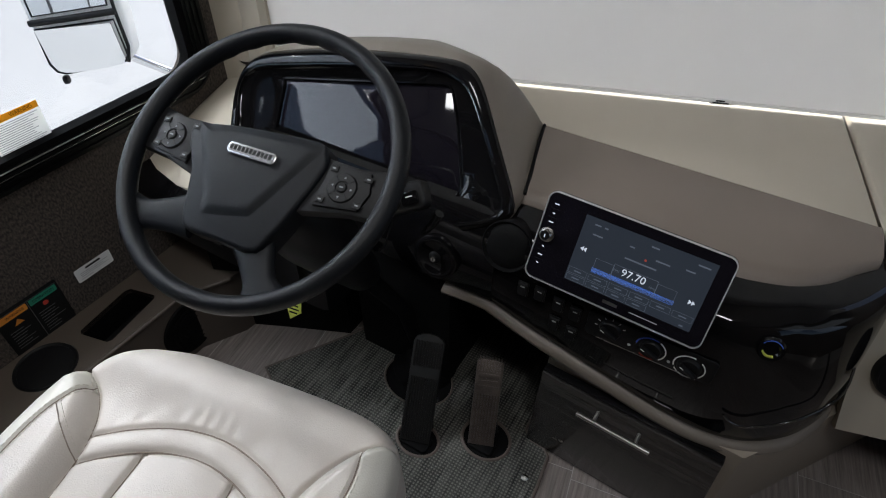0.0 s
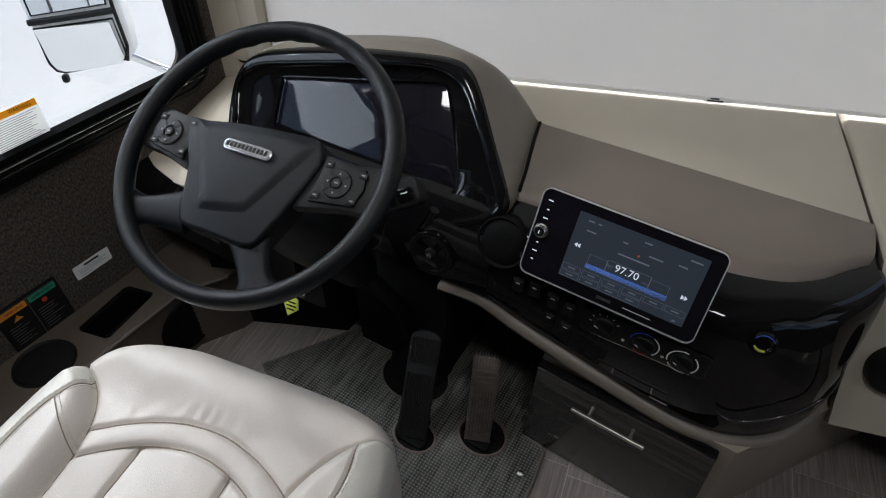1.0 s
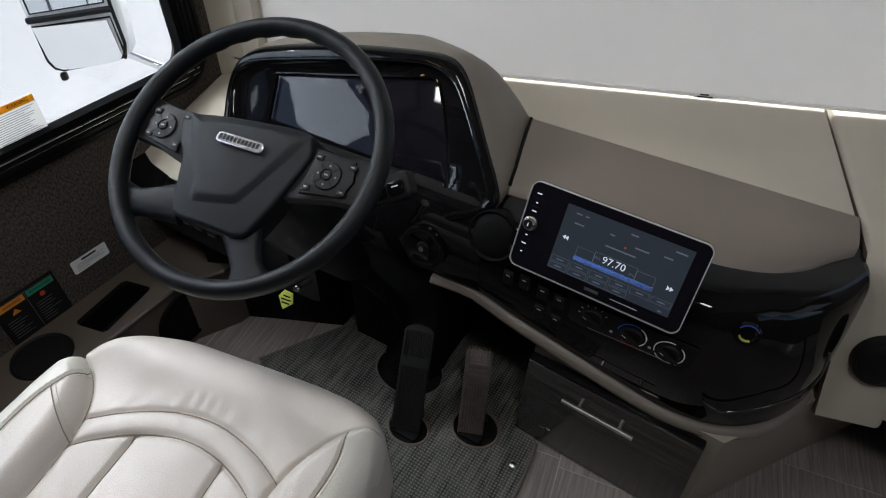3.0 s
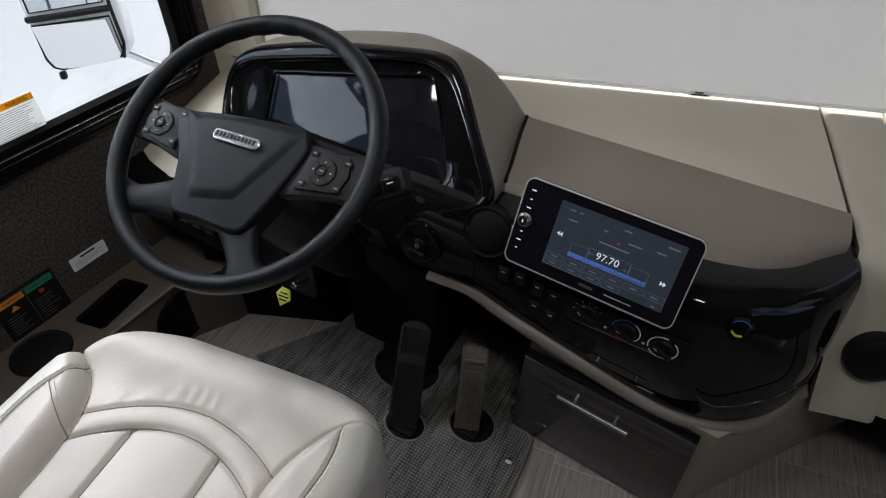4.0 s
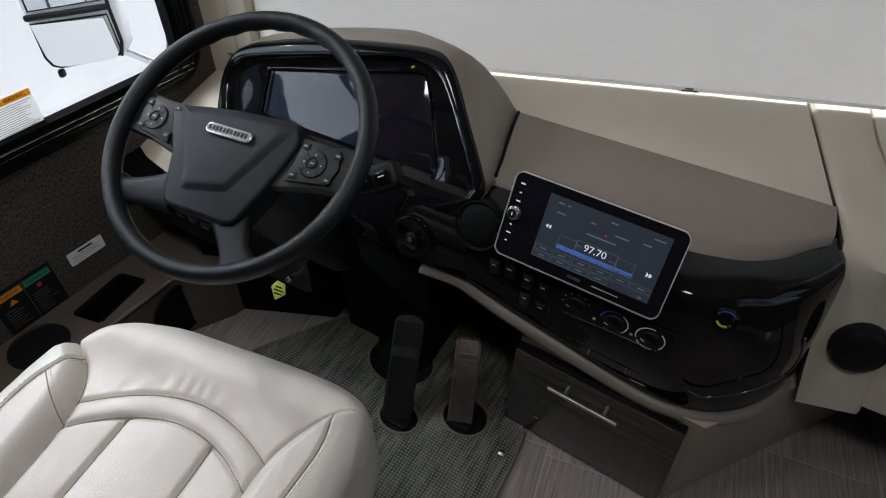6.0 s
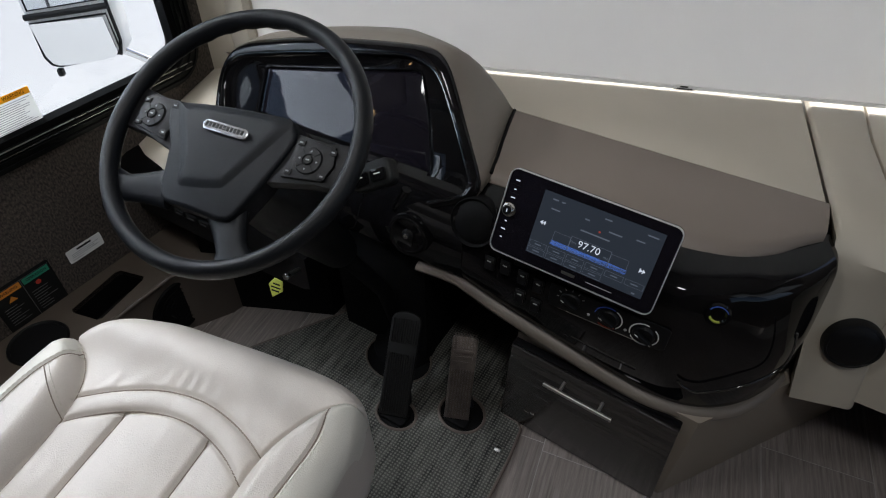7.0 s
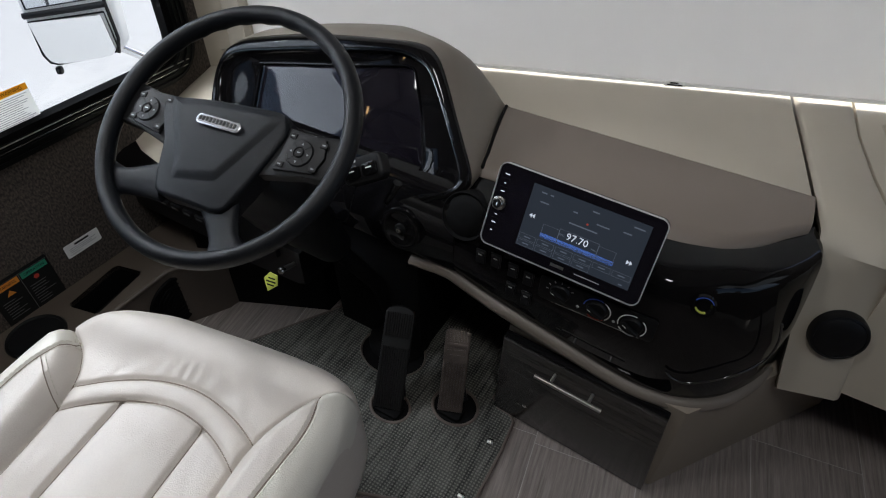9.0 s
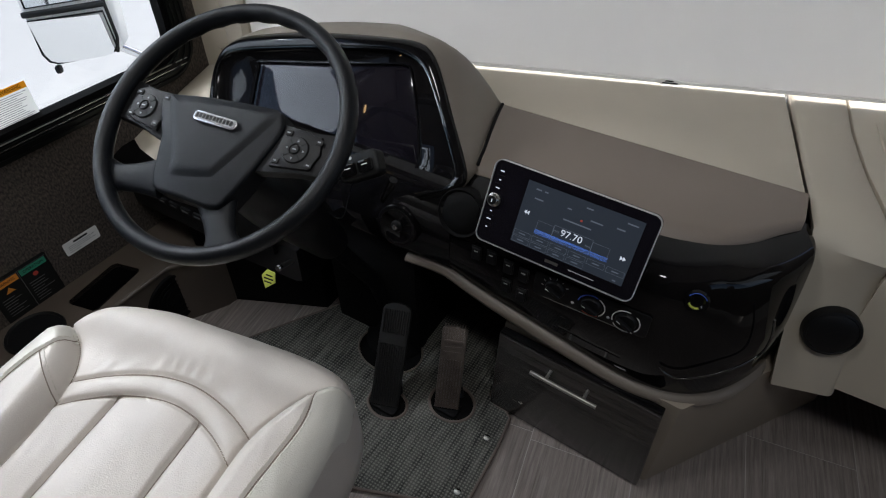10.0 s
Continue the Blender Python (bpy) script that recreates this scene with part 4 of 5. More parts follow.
WHEEL_POSE = Matrix.Translation((-0.553, 0.455, 0.766)) @ Matrix((WX, WN.cross(WX), WN)).transposed().to_4x4() @ pose(0, 0, 0, 0, 0, 5)


def steering_wheel():
    t = thing("steering_wheel", "black four-spoke steering wheel with button pads", "steering wheel", m=WHEEL_POSE)
    M = WHEEL_POSE

    def add(name, bm, mat, label="", m=None, parent=None):
        o = part(name, bm, mat, parent or t, label, M @ m if m is not None else M)
        return o
    R, r = 0.2035, 0.0135
    rings = []
    for k in range(96):
        a = 2 * math.pi * k / 96
        deg = math.degrees(a) % 360
        grip = 0.0012 * math.cos(radians(deg * 30)) * max(0, math.sin(a)) if 40 < deg < 140 else 0.0
        ring = []
        for j in range(20):
            b = 2 * math.pi * j / 20
            inner = grip if math.cos(b) < 0 else 0
            rad = r + inner
            ring.append(((R + rad * math.cos(b)) * math.cos(a), (R + rad * math.cos(b)) * math.sin(a), (rad * 1.12) * math.sin(b)))
        rings.append(ring)
    rings.append(rings[0])
    bm = loft(rings, True, False)
    bmesh.ops.remove_doubles(bm, verts=bm.verts, dist=1e-6)
    add("rim", bm, WHEEL, "grained black rim")
    shield = [(-0.125, 0.012), (-0.124, 0.022), (-0.116, 0.027), (-0.043, 0.040), (0.033, 0.047), (0.078, 0.050), (0.091, 0.046), (0.101, 0.030), (0.103, 0.017), (0.097, -0.010), (0.079, -0.070), (0.064, -0.112), (0.057, -0.121), (0.040, -0.125), (-0.016, -0.123), (-0.053, -0.124), (-0.066, -0.118), (-0.075, -0.101), (-0.093, -0.042), (-0.116, -0.008)]
    hub = add("hub", slab(shield, -0.035, 0.004, 0.007, seg=4), WHEEL_HUB, "grained black airbag cover")
    crease = [(-0.104, 0.020), (-0.098, 0.024), (-0.043, 0.034), (0.033, 0.041), (0.072, 0.043), (0.080, 0.038), (0.081, 0.030), (0.060, -0.012), (0.030, -0.068), (0.019, -0.078), (-0.034, -0.090), (-0.044, -0.088), (-0.049, -0.080), (-0.056, -0.060)]
    cx, cy = sum(x for x, y in crease) / len(crease), sum(y for x, y in crease) / len(crease)
    soft = [v.to_2d() for v in smooth_path([(x, y, 0) for x, y in crease], 3, True)]
    add("raised_panel", loft([[(cx + (x - cx) * k, cy + (y - cy) * k, z) for x, y in soft] for k, z in ((1.09, 0.0036), (1.03, 0.0044), (0.97, 0.0058), (0.91, 0.0072), (0.85, 0.0080), (0.77, 0.0083))]), WHEEL_HUB, parent=hub)
    badge = add("badge", slab(rounded(0.080, 0.017, 0.0082), 0.0095, 0.0130, 0.0012), SATIN, "oval chrome badge", here(-0.006, 0.004), hub)
    add("badge_inset", slab(rounded(0.076, 0.012, 0.0058), 0.0136, 0.0138), SATIN, "", here(-0.006, 0.004), hub)
    for k in range(11):
        add("badge_bar", box(-0.0345 + k * 0.0063, -0.0300 + k * 0.0063, -0.0030, 0.0045, 0.0138, 0.0142), INK, "", here(-0.006, 0.004), hub)
    # upper spokes with their buttons
    for side in (-1, 1):
        arm = [(0.085, 0.034), (0.145, 0.032), (0.197, 0.040), (0.199, -0.030), (0.150, -0.034), (0.085, -0.050)]
        sp = slab([(side * x, y) for x, y in arm], -0.022, -0.002, 0.004)
        spoke = add("spoke", sp, BLACK, "upper spoke with a button pad")
        pad = [(0.108, 0.026), (0.168, 0.027), (0.176, 0.0), (0.168, -0.026), (0.106, -0.036)]
        add("button_pad", slab([(side * x, y) for x, y in pad], -0.002, 0.003, 0.0015), BLACK, "", None, spoke)
        cx = -0.146 if side < 0 else 0.137
        add("button_ring", lathe([(0.0, 0.0045), (0.009, 0.0045), (0.0095, 0.006), (0.0195, 0.0055), (0.021, 0.003)], 36), BLACK, "", here(cx, -0.003), spoke)
        add("centre_button", lathe([(0.0, 0.0075), (0.006, 0.0072), (0.0072, 0.0055)], 24), BLACK, "", here(cx, -0.003), spoke)
        for a in (0, 90, 180, 270):
            add("button_mark", slab([(0.0125, -0.0018), (0.0160, 0), (0.0125, 0.0018)], 0.0058, 0.0062), BUTTON_MARK, "", here(cx, -0.003, 0, a), spoke)
        for a in (45, 135, 225, 315):
            add("button_gap", box(0.0095, 0.0195, -0.0005, 0.0005, 0.0055, 0.0061), DARK, "", here(cx, -0.003, 0, a), spoke)
        add("centre_mark", box(-0.003, 0.003, -0.0009, 0.0009, 0.0076, 0.0079), BUTTON_MARK, "", here(cx, -0.003), spoke)
        for x, y in ((0.115, 0.020), (0.168, 0.018), (0.113, -0.026), (0.166, -0.020)):
            add("corner_button", slab(rounded(0.012, 0.009, 0.002), 0.0031, 0.0045, 0.0008), BLACK, "", here(side * x, y), spoke)
            add("button_mark", box(-0.0025, 0.0025, -0.001, 0.001, 0.0046, 0.0049), BUTTON_MARK, "", here(side * x, y), spoke)
        # lower spokes sweep down to the rim
        ends = ((-0.070, -0.100), (-0.166, -0.130)) if side < 0 else ((0.036, -0.100), (0.092, -0.178))
        d = (Vector((*ends[1], 0)) - Vector((*ends[0], 0))).normalized()
        e = Vector((-d.y, d.x, 0))
        rr = []
        for q in np.linspace(0, 1, 11):
            c = Vector((*ends[0], -0.016)).lerp(Vector((*ends[1], -0.010)), q)
            wd = (0.036 if side < 0 else 0.037) - 0.014 * math.sin(math.pi * min(q * 0.62 + 0.05, 1)) + 0.014 * max(0, q - 0.7) / 0.3
            rr.append([c + e * wd * (abs(math.cos(b)) ** 0.6) * math.copysign(1, math.cos(b)) + Vector((0, 0, 0.011 * math.sin(b))) for b in np.linspace(0, 2 * math.pi, 20, endpoint=False)])
        add("lower_spoke", loft(rr), WHEEL_HUB)
    add("boss", lathe([(0.05, -0.03), (0.058, -0.05), (0.062, -0.085), (0.0, -0.09)], 36), BLACK, "", here(0, -0.03))


steering_wheel()


def steering_column():
    t = thing("steering_column", "black steering column shroud with stalk and tilt lever", "steering column")
    c = Vector((-0.553, 0.455, 0.766)) - WHEEL_POSE.to_3x3() @ Vector((0, 0.03, 0.06))
    d = Vector((0, 0.50, -0.866))
    rr = []
    for q, w, h in ((0.0, 0.055, 0.050), (0.06, 0.085, 0.060), (0.14, 0.090, 0.062), (0.22, 0.075, 0.055), (0.36, 0.045, 0.040)):
        p = c + d * q
        rr.append([p + Vector((w * math.cos(a), 0, 0)) + d.cross(Vector((1, 0, 0))) * h * math.sin(a) for a in np.linspace(0, 2 * math.pi, 28, endpoint=False)])
    part("shroud", loft(rr), BLACK, t)
    part("shaft", tube([c + d * 0.3, (-0.50, 0.72, 0.22), (-0.47, 0.76, -0.002)], 0.019, 16), DARK, t, "column shaft down to the floor")
    part("boot", lathe([(0.085, 0.0), (0.080, 0.012), (0.055, 0.03), (0.045, 0.06), (0.030, 0.075)], 32), DARK, t, m=Matrix.Translation((-0.468, 0.755, 0.0)))
    # control stalk to the side of the wheel
    m = basis((-0.418, 0.610, 0.652), (0.80, 0.30, 0.42), (0.1, 0.6, 0.8))
    stalk = part("stalk", tube([(-0.12, 0, -0.01), (-0.05, 0, 0), (-0.03, 0, 0)], 0.011, 14), BLACK, t, "multi-function stalk", m)
    part("stalk_grip", slab(rounded(0.080, 0.046, 0.012), -0.014, 0.012, 0.006, seg=3), BLACK, stalk, m=m)
    for k, x in enumerate((-0.018, 0.016)):
        part("stalk_button", slab(rounded(0.029, 0.022, 0.005), 0.012, 0.017, 0.002), GLOSS, stalk, m=m @ Matrix.Translation((x, -0.004, 0)))
        part("legend", box(-0.006, 0.006, -0.001, 0.001, 0.0172, 0.0175), PAPER, stalk, m=m @ Matrix.Translation((x, -0.002, 0)))
    part("legend", slab(circle(0.003, 14), 0.0122, 0.0126), PAPER, stalk, m=m @ Matrix.Translation((-0.012, 0.016, 0)))
    part("tilt_lever", tube(smooth_path([(-0.40, 0.64, 0.565), (-0.385, 0.625, 0.590), (-0.370, 0.62, 0.615), (-0.360, 0.622, 0.638)], 6), lambda q: 0.005 + 0.003 * q, 12), GLOSS, t, "slim tilt lever")
    loop = smooth_path([(-0.50, 0.585, 0.56), (-0.475, 0.575, 0.545), (-0.445, 0.575, 0.55), (-0.435, 0.585, 0.59), (-0.432, 0.60, 0.62)], 6)
    part("wire_loop", tube(loop, 0.0012, 8), BLACK, t)


steering_column()


def pull_tag():
    t = thing("brake_tag", "yellow diamond-shaped tag on a chrome pull knob", "tag")
    m = basis((-0.679, 0.562, 0.274), (0.93, 0.2, -0.1), (-0.05, 0.45, 0.8))
    part("plate", slab([(-0.019, 0.004), (-0.004, -0.024), (0.017, -0.004), (0.012, 0.019), (-0.008, 0.022)], 0, 0.003, 0.0015), YELLOW, t, m=m)
    for y in (0.009, 0.001, -0.007):
        part("print_bar", box(-0.012 + abs(y) * 0.4, 0.012 - abs(y) * 0.4, y - 0.0018, y + 0.0018, 0.0031, 0.0034), INK, t, m=m)
    part("knob", lathe([(0.0, 0.018), (0.006, 0.017), (0.008, 0.013), (0.006, 0.006), (0.005, -0.045)], 24), STEEL, t, m=basis((-0.660, 0.592, 0.300), (1, 0, 0), (0, 0.3, 1)))


pull_tag()


# ---- footwell: mat and pedals ----
CUPS = [(-0.372, 0.566, 0.050, 0.040), (-0.240, 0.647, 0.056, 0.050)]
COLUMN_CUT = (-0.456, 0.702, 0.088, 0.070)


def floor_mat():
    t = thing("floor_mat", "grey woven vinyl floor mat with a bound edge", "mat")
    outline = [(-0.80, 0.533), (-0.62, 0.44), (-0.48, 0.36), (-0.33, 0.352), (-0.20, 0.402), (-0.108, 0.437), (-0.092, 0.46), (-0.094, 0.60), (-0.102, 0.680), (-0.118, 0.694), (-0.150, 0.696), (-0.172, 0.715), (-0.178, 1.05), (-0.52, 1.05), (-0.683, 0.726)]
    holes = [[(cx + (rx - 0.001) * math.cos(a), cy + (ry - 0.001) * math.sin(a)) for a in np.linspace(0, 2 * math.pi, 36, endpoint=False)] for cx, cy, rx, ry in CUPS + [COLUMN_CUT]]
    part("weave", holed(outline, holes, 0.002, 0.009), MAT_WEAVE, t)
    part("binding", tube([(x, y, 0.007) for x, y in outline], 0.0040, 8, True), BINDING, t, "taupe bound edge")
    for cx, cy, rx, ry in CUPS:
        part("hole_binding", tube([(cx + rx * math.cos(a), cy + ry * math.sin(a), 0.008) for a in np.linspace(0, 2 * math.pi, 40, endpoint=False)], 0.004, 8, True), BINDING, t, "taupe bound hole")
        part("underlay", slab([(cx + rx * math.cos(a), cy + ry * math.sin(a)) for a in np.linspace(0, 2 * math.pi, 36, endpoint=False)], 0.001, 0.003), DARK, t)
    cx, cy, rx, ry = COLUMN_CUT
    part("hole_binding", tube([(cx + rx * math.cos(a), cy + ry * math.sin(a), 0.008) for a in np.linspace(0, 2 * math.pi, 40, endpoint=False)], 0.003, 8, True), TAUPE_SHADED, t)
    part("underlay", slab([(cx + rx * math.cos(a), cy + ry * math.sin(a)) for a in np.linspace(0, 2 * math.pi, 36, endpoint=False)], 0.001, 0.003), DARK, t)
    for x, y in ((-0.126, 0.609), (-0.122, 0.465)):
        part("rivet", lathe([(0.0, 0.013), (0.004, 0.0125), (0.0075, 0.010), (0.008, 0.008)], 18), STEEL, t, "domed steel snap", Matrix.Translation((x, y, 0)))


floor_mat()


def pedal(name, label, foot, head, across, w0, w1, ribs, mat, plate):
    t = thing(name, label, "pedal")
    foot, head = Vector(foot), Vector(head)
    L = (head - foot).length
    m = basis(foot, across, head - foot)
    body = [(-w0 / 2, 0.0), (w0 / 2, 0.0), (w1 / 2, L - 0.02)] + [(w1 / 2 * math.cos(radians(a)) , L - 0.02 + (0.02 if not plate else 0.006) * math.sin(radians(a))) for a in (30, 60, 90, 120, 150)] + [(-w1 / 2, L - 0.02)]
    tread = part("tread", slab(body, -0.012, 0.0, 0.003), mat, t, m=m)
    n = ribs
    for k in range(n):
        u = (k + 0.5) / n - 0.5
        a0, a1 = (0.008, L * 0.56) if plate else (0.008, L * 0.60)
        for s0, s1 in ((a0, a1), (L * (0.80 if plate else 0.70), L * 0.965 if plate else L * 0.93)):
            wa, wb = w0 + (w1 - w0) * s0 / L, w0 + (w1 - w0) * s1 / L
            g = loft([[(u * wa * 0.9 - 0.0013, s0, 0), (u * wa * 0.9 + 0.0013, s0, 0), (u * wa * 0.9 + 0.0009, s0, 0.0022), (u * wa * 0.9 - 0.0009, s0, 0.0022)], [(u * wb * 0.9 - 0.0013, s1, 0), (u * wb * 0.9 + 0.0013, s1, 0), (u * wb * 0.9 + 0.0009, s1, 0.0022), (u * wb * 0.9 - 0.0009, s1, 0.0022)]])
            part("rib", g, mat, tread, m=m)
    if plate:
        part("raised_mark", slab(rounded(w1 * 0.8, 0.011, 0.005), 0, 0.0018, 0.0005), WORN, tread, m=m @ Matrix.Translation((0, L * 0.755, 0)))
        part("raised_mark", box(-w1 * 0.36, w1 * 0.36, -0.0035, 0.0035, 0, 0.0016), WORN, tread, m=m @ Matrix.Translation((0, L * 0.69, 0)) @ here(0, 0, 0, 4))
        part("raised_mark", box(-w1 * 0.38, w1 * 0.38, -0.001, 0.001, 0, 0.0016), WORN, tread, m=m @ Matrix.Translation((0, L * 0.645, 0)))
    part("arm", tube([m @ Vector((0, L * 0.75, -0.012)), m @ Vector((0.004, L * 0.45, -0.05)), Vector((foot.x + 0.01, foot.y + 0.05, 0.004))], 0.011, 12), BLACK, t)
    part("base", slab(rounded(w0 * 1.0, 0.04, 0.008), 0.003, 0.012, 0.003), DARK, t, m=Matrix.Translation((foot.x, foot.y + 0.01, 0)))


pedal("brake_pedal", "long black ribbed rubber foot pedal standing on the floor", (-0.374, 0.552, 0.016), (-0.417, 0.70, 0.212), (0.95, 0.30, 0), 0.068, 0.070, 11, RUBBER, False)
pedal("accelerator_pedal", "worn metal treadle pedal with raised ribs", (-0.242, 0.622, 0.016), (-0.280, 0.748, 0.181), (0.93, 0.36, 0), 0.058, 0.060, 8, WORN, True)


# ---- side console ----
def side_console():
    t = thing("side_console", "taupe moulded side console with cup holder and pocket", "console")
    outline = [(-1.138, -0.5), (-1.005, -0.5), (-0.985, 0.20), (-0.985, 0.50), (-0.93, 0.60), (-0.90, 0.80), (-1.138, 0.80)]
    pocket = [(-1.008, 0.330), (-1.014, 0.321), (-1.080, 0.306), (-1.090, 0.312), (-1.108, 0.440), (-1.102, 0.452), (-1.038, 0.467), (-1.030, 0.460)]
    cup = circle(0.055, 28, -1.066, 0.214)
    part("top", holed(outline, [pocket, cup], 0.186, 0.20), TAUPE_SHADED, t)
    side = loft([[(x, y, z) for x, y in ((-1.005, -0.5), (-0.985, 0.20), (-0.985, 0.50), (-0.93, 0.60), (-0.90, 0.80), (-0.915, 0.80), (-0.945, 0.605), (-1.0, 0.505), (-1.0, 0.20), (-1.02, -0.5))] for z in (0.0, 0.195)])
    part("side", side, TAUPE_SHADED, t)
    part("edge_bead", tube([(-1.005, -0.5, 0.196), (-0.986, 0.20, 0.196), (-0.986, 0.50, 0.196), (-0.93, 0.60, 0.196)], 0.006, 10), TAUPE_SHADED, t)
    part("pocket_liner", slab([(x, y) for x, y in pocket], 0.12, 0.125), DARK, t, "dark pocket floor")
    part("pocket_wall", loft([[(x, y, 0.122) for x, y in pocket], [(x, y, 0.199) for x, y in pocket]], True, False), DARK, t)
    cupm = Matrix.Translation((-1.066, 0.214, 0.2)) @ Matrix.Scale(1.16, 4)
    part("cup_holder", lathe([(0.0, -0.09), (0.044, -0.09), (0.047, -0.005), (0.047, 0.001), (0.052, 0.003), (0.054, 0.0)], 36), BLACK, t, "black cup holder liner", cupm)
    sm = basis((-0.983, 0.492, 0.098), (0, 1, 0), (0, 0, 1)) @ Matrix.Scale(1.30, 4)
    sp = part("speaker", lathe([(0.0, 0.004), (0.048, 0.003), (0.054, 0.005), (0.058, 0.004), (0.060, 0.0)], 44), DARK, t, "round black speaker grille", sm)
    for r in (0.012, 0.022, 0.032, 0.042):
        part("grille_ring", tube([(r * math.cos(a), r * math.sin(a), 0.0035) for a in np.linspace(0, 2 * math.pi, 32, endpoint=False)], 0.0012, 6, True), DARK, sp, m=sm)


side_console()


# ---- driver's seat ----
SEAT = pose(-0.49, 0.16, 0.0, 0, 0, 10)


SEAT_HALF = 0.280


def seat_front(u):
    return 0.032 + 0.152 * max(0.0, 1 - abs(u / SEAT_HALF) ** 4) ** 0.25 - 3.0 * max(0.0, -u - 0.1) ** 2


def seat_arc_outer(u):
    return 0.052 - 2.1 * (u - 0.012) ** 2


def seat_arc_inner(u):
    return 0.015 - 2.6 * (u - 0.010) ** 2


def smooth_curve(vs, us):
    """A softened line through a few (v, u) pairs."""
    v = np.linspace(-0.55, 0.2, 76)
    u = np.interp(v, vs, us)
    return v, np.convolve(np.pad(u, 3, mode="edge"), np.ones(7) / 7, mode="valid")


BOLSTER = {1: smooth_curve([-0.55, -0.10, -0.03, 0.01, 0.045, 0.081, 0.113, 0.135], [0.165, 0.154, 0.156, 0.159, 0.173, 0.200, 0.241, 0.285]),
           -1: smooth_curve([-0.55, -0.15, -0.05, -0.01, 0.04, 0.065, 0.08, 0.10], [0.150, 0.144, 0.152, 0.160, 0.187, 0.214, 0.235, 0.30])}
PIPING = {1: smooth_curve([-0.55, -0.084, 0.0, 0.047, 0.08, 0.11], [0.208, 0.218, 0.230, 0.236, 0.234, 0.226]),
          -1: smooth_curve([-0.55, -0.06, -0.014, 0.017, 0.05, 0.08], [0.222, 0.231, 0.231, 0.222, 0.205, 0.190])}


def bolster_edge(v, side):
    return float(np.interp(v, *BOLSTER[side]))


def piping_edge(v, side):
    return max(float(np.interp(v, *PIPING[side])), bolster_edge(v, side))


def seat_top(u, v):
    """Height of the cushion over its own plan."""
    def groove(d, w=0.004, deep=0.006):
        return deep * math.exp(-(d / w) ** 2)
    front_v, arc1, arc2, edge = seat_front(u), seat_arc_outer(u), seat_arc_inner(u), bolster_edge(v, 1 if u > 0 else -1)
    au = abs(u)
    z = 0.450 + 0.027 * math.exp(-((v - 0.115) / 0.048) ** 2)
    if au > edge:
        q = min(1, (au - edge) / 0.036)
        z += (0.036 if u > 0 else 0.030) * math.sin(q * math.pi / 2) * min(1, max(0, ((0.152 if u > 0 else 0.090) - v) / 0.045))
        z -= groove(au - piping_edge(v, 1 if u > 0 else -1), 0.0028, 0.004)
    z -= groove(au - edge, 0.0042, 0.010) if v < 0.140 else 0
    if au < edge:
        soft = min(1, (edge - au) / 0.02)
        z -= groove(v - arc1) + groove(v - arc2)
        if arc2 < v < arc1:
            z += 0.004 * soft * math.sin(math.pi * (v - arc2) / max(arc1 - arc2, 1e-3))
        if v < arc2:
            z -= groove(au - 0.072, 0.0038, 0.008)
            z += soft * (0.005 * abs(math.cos(math.pi * u / 0.144)) - 0.004)
    for d, r in ((SEAT_HALF - au, 0.052), (front_v - v, 0.054)):
        if d < r:
            z -= r - math.sqrt(max(r * r - (r - max(d, 0)) ** 2, 0))
    # small puckers along the front seam
    z += 0.0012 * math.sin(u * 210 + 3 * math.sin(u * 37)) * math.exp(-((v - arc1 - 0.018) / 0.012) ** 2) * (1 if au < 0.12 else 0.3)
    z += 0.0016 * noise.noise(Vector((u * 18, v * 18, 0))) + 0.0006 * noise.noise(Vector((u * 60, v * 30, 3)))
    return z


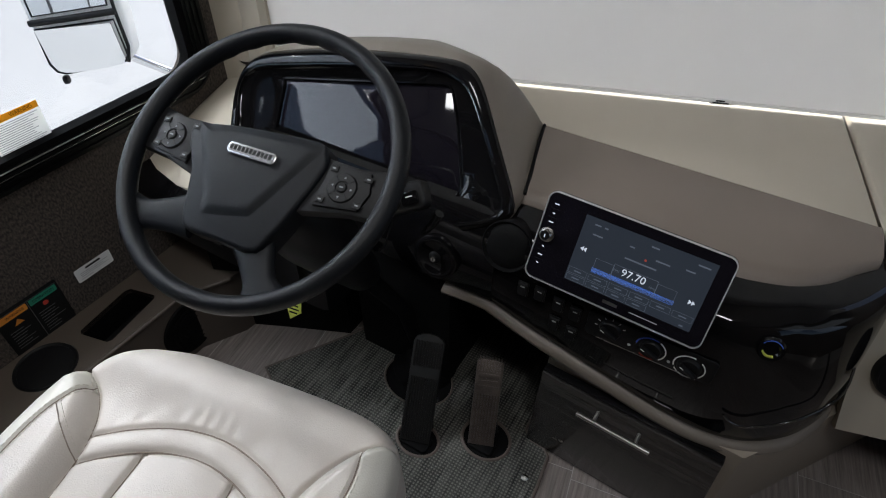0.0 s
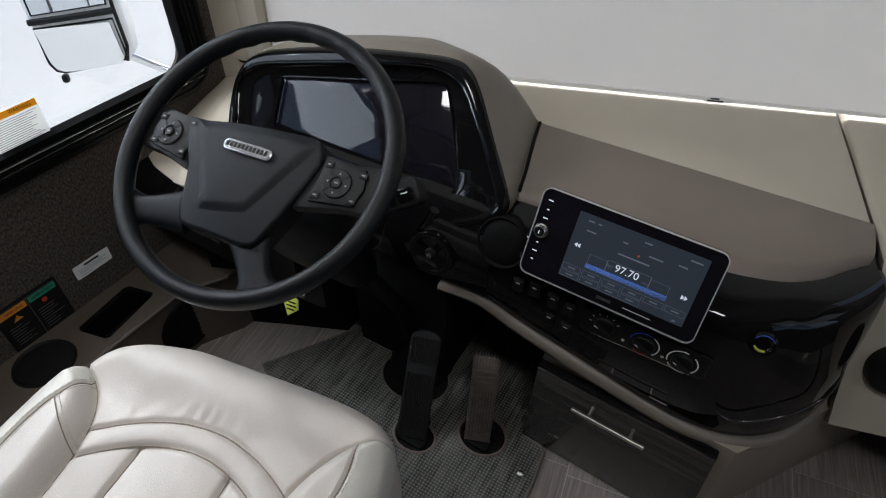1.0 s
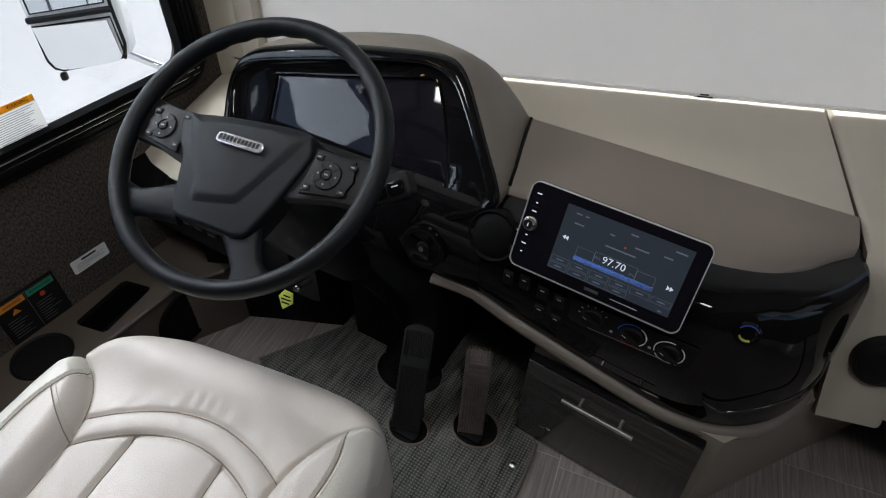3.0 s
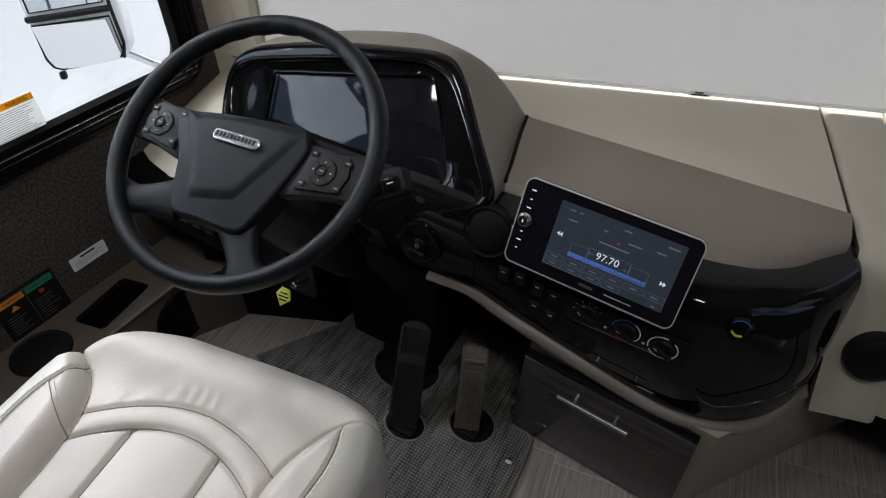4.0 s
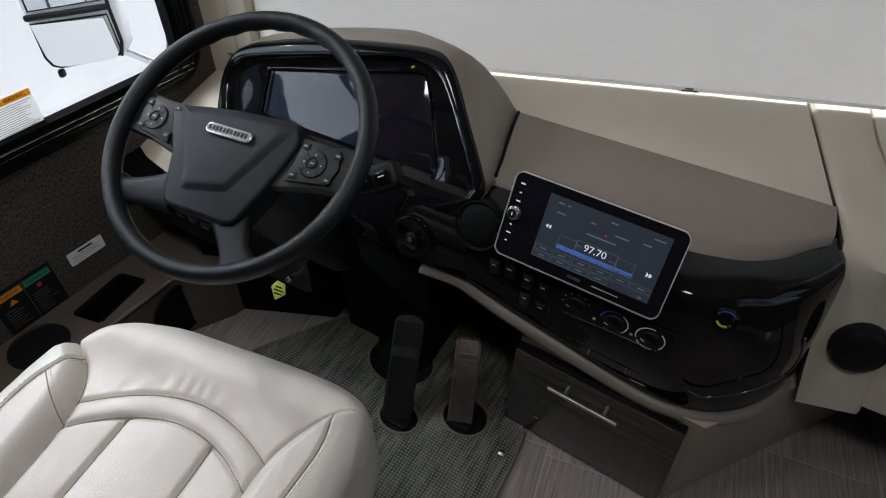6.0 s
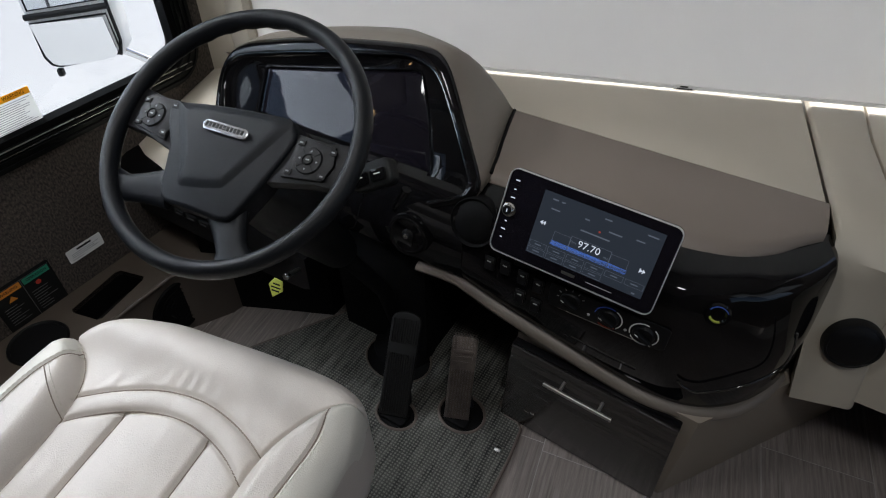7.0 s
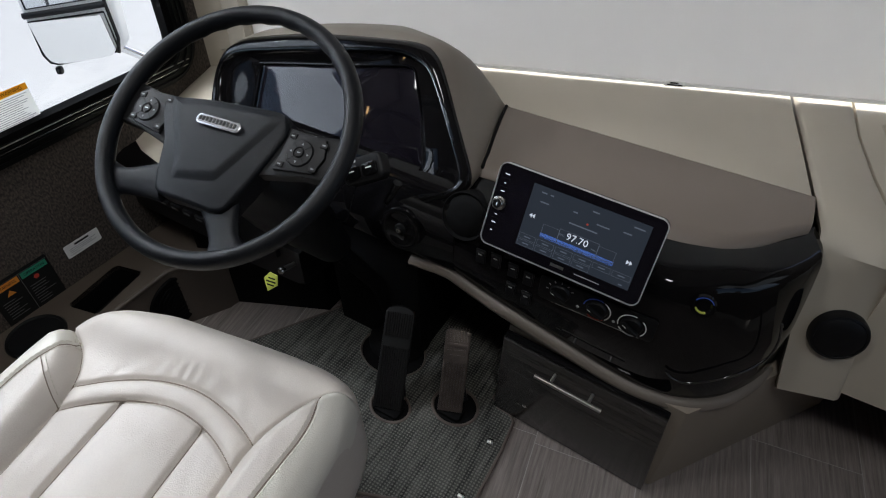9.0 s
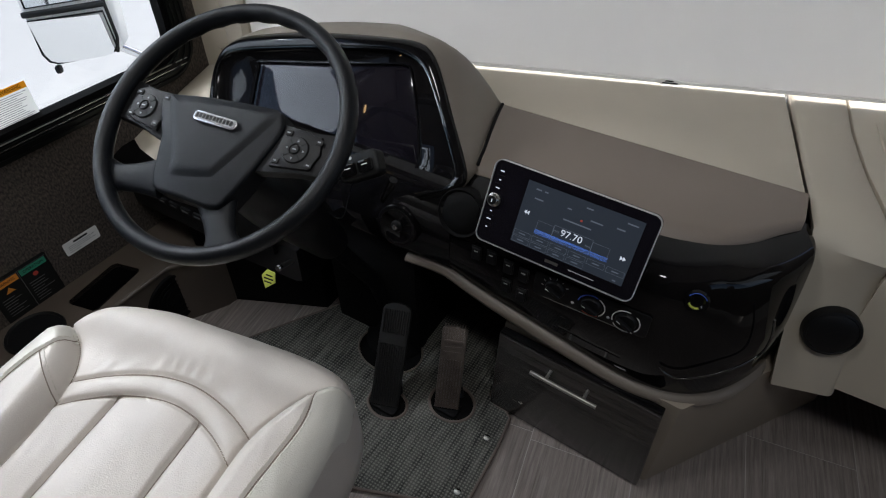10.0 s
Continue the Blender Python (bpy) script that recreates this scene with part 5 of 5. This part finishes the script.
def driver_seat():
    t = thing("captain_chair", "cream leather driving chair with stitched bolsters", "chair", m=SEAT)
    nu, nv = 210, 230
    us = [SEAT_HALF * (0.5 * (2 * i / nu - 1) + 0.5 * math.sin(math.pi / 2 * (2 * i / nu - 1))) * 0.999 for i in range(nu + 1)]
    grid = []
    for u in us:
        fv = seat_front(u)
        row = []
        for j in range(nv + 1):
            s = math.sin(math.pi / 2 * j / nv)
            v = -0.52 + (fv + 0.52) * (0.45 * j / nv + 0.55 * s)
            row.append((u, v, seat_top(u, v)))
        grid.append(row)
    verts = [p for row in grid for p in row]
    faces = [(i * (nv + 1) + j, (i + 1) * (nv + 1) + j, (i + 1) * (nv + 1) + j + 1, i * (nv + 1) + j + 1) for i in range(nu) for j in range(nv)]
    me = bpy.data.meshes.new("cushion")
    me.from_pydata(verts, [], faces)
    me.materials.append(LEATHER)
    me.materials.append(LEATHER_PALE)
    for f in me.polygons:
        u, v, z = f.center
        side = 1 if u > 0 else -1
        f.material_index = 1 if abs(u) > piping_edge(v, side) and v < (0.140 if side > 0 else 0.07) else 0
    me.polygons.foreach_set("use_smooth", [True] * len(me.polygons))
    cushion = new("cushion", me)
    attach(cushion, t)

    def seam(pts, r=0.0012):
        part("seam", tube([(u, v, seat_top(u, v) + 0.0011) for u, v in pts], r, 6), SEAM, cushion)
    for side in (-1, 1):
        top = 0.130 if side > 0 else 0.080
        if side < 0:
            seam([(-0.150 - 0.090 * q, -0.049 + 0.068 * q) for q in np.linspace(0.03, 0.80, 18)], 0.0009)
        for k in range(11 if side < 0 else 0):
            q0, q1 = 0.06 + k * 0.065, 0.06 + k * 0.065 + 0.04
            ends = [(-0.150 - 0.090 * q, -0.041 + 0.068 * q) for q in (q0, q1)]
            part("stitch", tube([(u, v, seat_top(u, v) + 0.0006) for u, v in ends], 0.0008, 5), THREAD, cushion)
        seam([(side * piping_edge(v, side), v) for v in np.linspace(-0.5, top - 0.015, 70)], 0.0011)
        seam([(side * bolster_edge(v, side), v) for v in np.linspace(-0.5, top, 70)])
        seam([(side * 0.072, v) for v in np.linspace(-0.5, seat_arc_inner(side * 0.072), 40)])
    for f, lim in ((seat_arc_outer, 0.2), (seat_arc_inner, 0.2)):
        pts = [(u, f(u)) for u in np.linspace(-lim, lim, 80) if abs(u) < bolster_edge(f(u), 1 if u > 0 else -1)]
        seam(pts)
    # skirt below the cushion
    rim = [grid[0][j] for j in range(nv + 1)] + [grid[i][nv] for i in range(1, nu + 1)] + [grid[nu][j] for j in range(nv - 1, -1, -1)]
    rim = rim[::3]
    rings = [[(x, y, z) for x, y, z in rim]]
    for sc, zz in ((1.012, 0.335), (1.012, 0.30), (0.99, 0.255), (0.95, 0.235)):
        rings.append([(x * sc, (y + 0.17) * sc - 0.17, zz + (0.0 if zz < 0.33 else 0.012 * math.sin(x * 20))) for x, y, z in rim])
    o = part("skirt", loft(rings, True, True), LEATHER, t, "leather side skirt")
    o = part("pedestal", box(-0.20, 0.20, -0.46, 0.02, 0.0, 0.25, 0.02), BLACK, t, "black seat pedestal")
    # seams: fine stitches on the bolsters
    for side in (-1, 1):
        for off in (-0.006, 0.005):
            bm = bmesh.new()
            for k in range(70):
                v = -0.5 + k * 0.0085
                if v > 0.055:
                    continue
                pts = []
                for d in (0, 0.0055):
                    u = side * (piping_edge(v + d, side) + off)
                    pts.append((u, v + d, seat_top(u, v + d) + 0.0005))
                tube(pts, 0.0007, 5, bm=bm)
            tagged(part("stitching", bm, THREAD, cushion, "pale stitching"), kind="stuff")


driver_seat()


# ---- outside: mirror ----
def door_mirror():
    t = thing("door_mirror", "white exterior mirror on a chrome arm, two glasses", "mirror")
    m = basis((-1.72, 0.886, 0.475), (0.783, 0.622, 0.0), (-0.031, 0.039, 0.999))
    shell = [(-0.122, 0.40), (-0.118, 0.06), (-0.112, -0.05), (-0.098, -0.078), (-0.07, -0.084), (0.06, -0.064), (0.118, -0.047), (0.134, -0.025), (0.142, 0.06), (0.150, 0.40)]
    part("housing", slab(shell, -0.07, -0.002, 0.02, seg=3), WHITE, t, m=m)
    low = [(-0.106, 0.055), (-0.104, -0.045), (-0.092, -0.068), (-0.07, -0.074), (0.06, -0.054), (0.108, -0.042), (0.118, -0.025), (0.112, 0.078)]
    up = [(-0.100, 0.385), (-0.098, 0.092), (0.108, 0.118), (0.122, 0.385)]
    part("rim", tube([(x, y, 0.002) for x, y in low], 0.003, 8, True), BLACK, t, "thin rubber rim", m)
    part("rim", tube([(x, y, 0.002) for x, y in up], 0.003, 8, True), BLACK, t, "thin rubber rim", m)
    part("divider", tube([(-0.112, 0.073, 0.003), (-0.02, 0.084, 0.006), (0.125, 0.101, 0.003)], 0.009, 10), BLACK, t, "dark bar between the glasses", m)
    part("edge", tube([(0.126, 0.40, 0.002), (0.124, 0.10, 0.003), (0.128, 0.0, 0.003), (0.115, -0.045, 0.002)], 0.005, 10), BLACK, t, m=m)
    part("lower_glass", slab([(-0.106, 0.055), (-0.104, -0.045), (-0.092, -0.068), (-0.07, -0.074), (0.06, -0.054), (0.108, -0.042), (0.118, -0.025), (0.112, 0.078)], -0.001, 0.002), MIRROR, t, "wide-angle lower mirror glass", m @ pose(0, 0, 0.012, 3, -6, 0))
    part("upper_glass", slab([(-0.100, 0.385), (-0.098, 0.092), (0.108, 0.118), (0.122, 0.385)], -0.001, 0.002), MIRROR, t, "upper mirror glass", m)
    part("arm", tube(smooth_path([(-1.66, 0.97, 0.44), (-1.58, 1.05, 0.37), (-1.40, 1.10, 0.34), (-1.19, 1.08, 0.34)], 6), 0.013, 14), CHROME, t, "chrome mirror arm")
    part("bracket", box(-1.21, -1.19, 1.05, 1.11, 0.30, 0.38, 0.01), STEEL, t, "steel mounting bracket")
    part("sensor", box(-0.094, -0.076, -0.112, -0.088, -0.03, -0.006, 0.006), BLACK, t, m=m)


flank = structure("body_skin", box(-1.215, -1.205, -4.0, 0.98, -0.9, 0.55), WHITE, "white outer body skin below the window", "body")
for y0, y1 in ((-1.35, -1.29), (-0.62, -0.60), (-2.4, -2.1)):
    part("body_seam", box(-1.2175, -1.2145, y0, y1, -0.85, 0.52), BLACK, flank, "dark compartment seam")


door_mirror()
floor_planks()
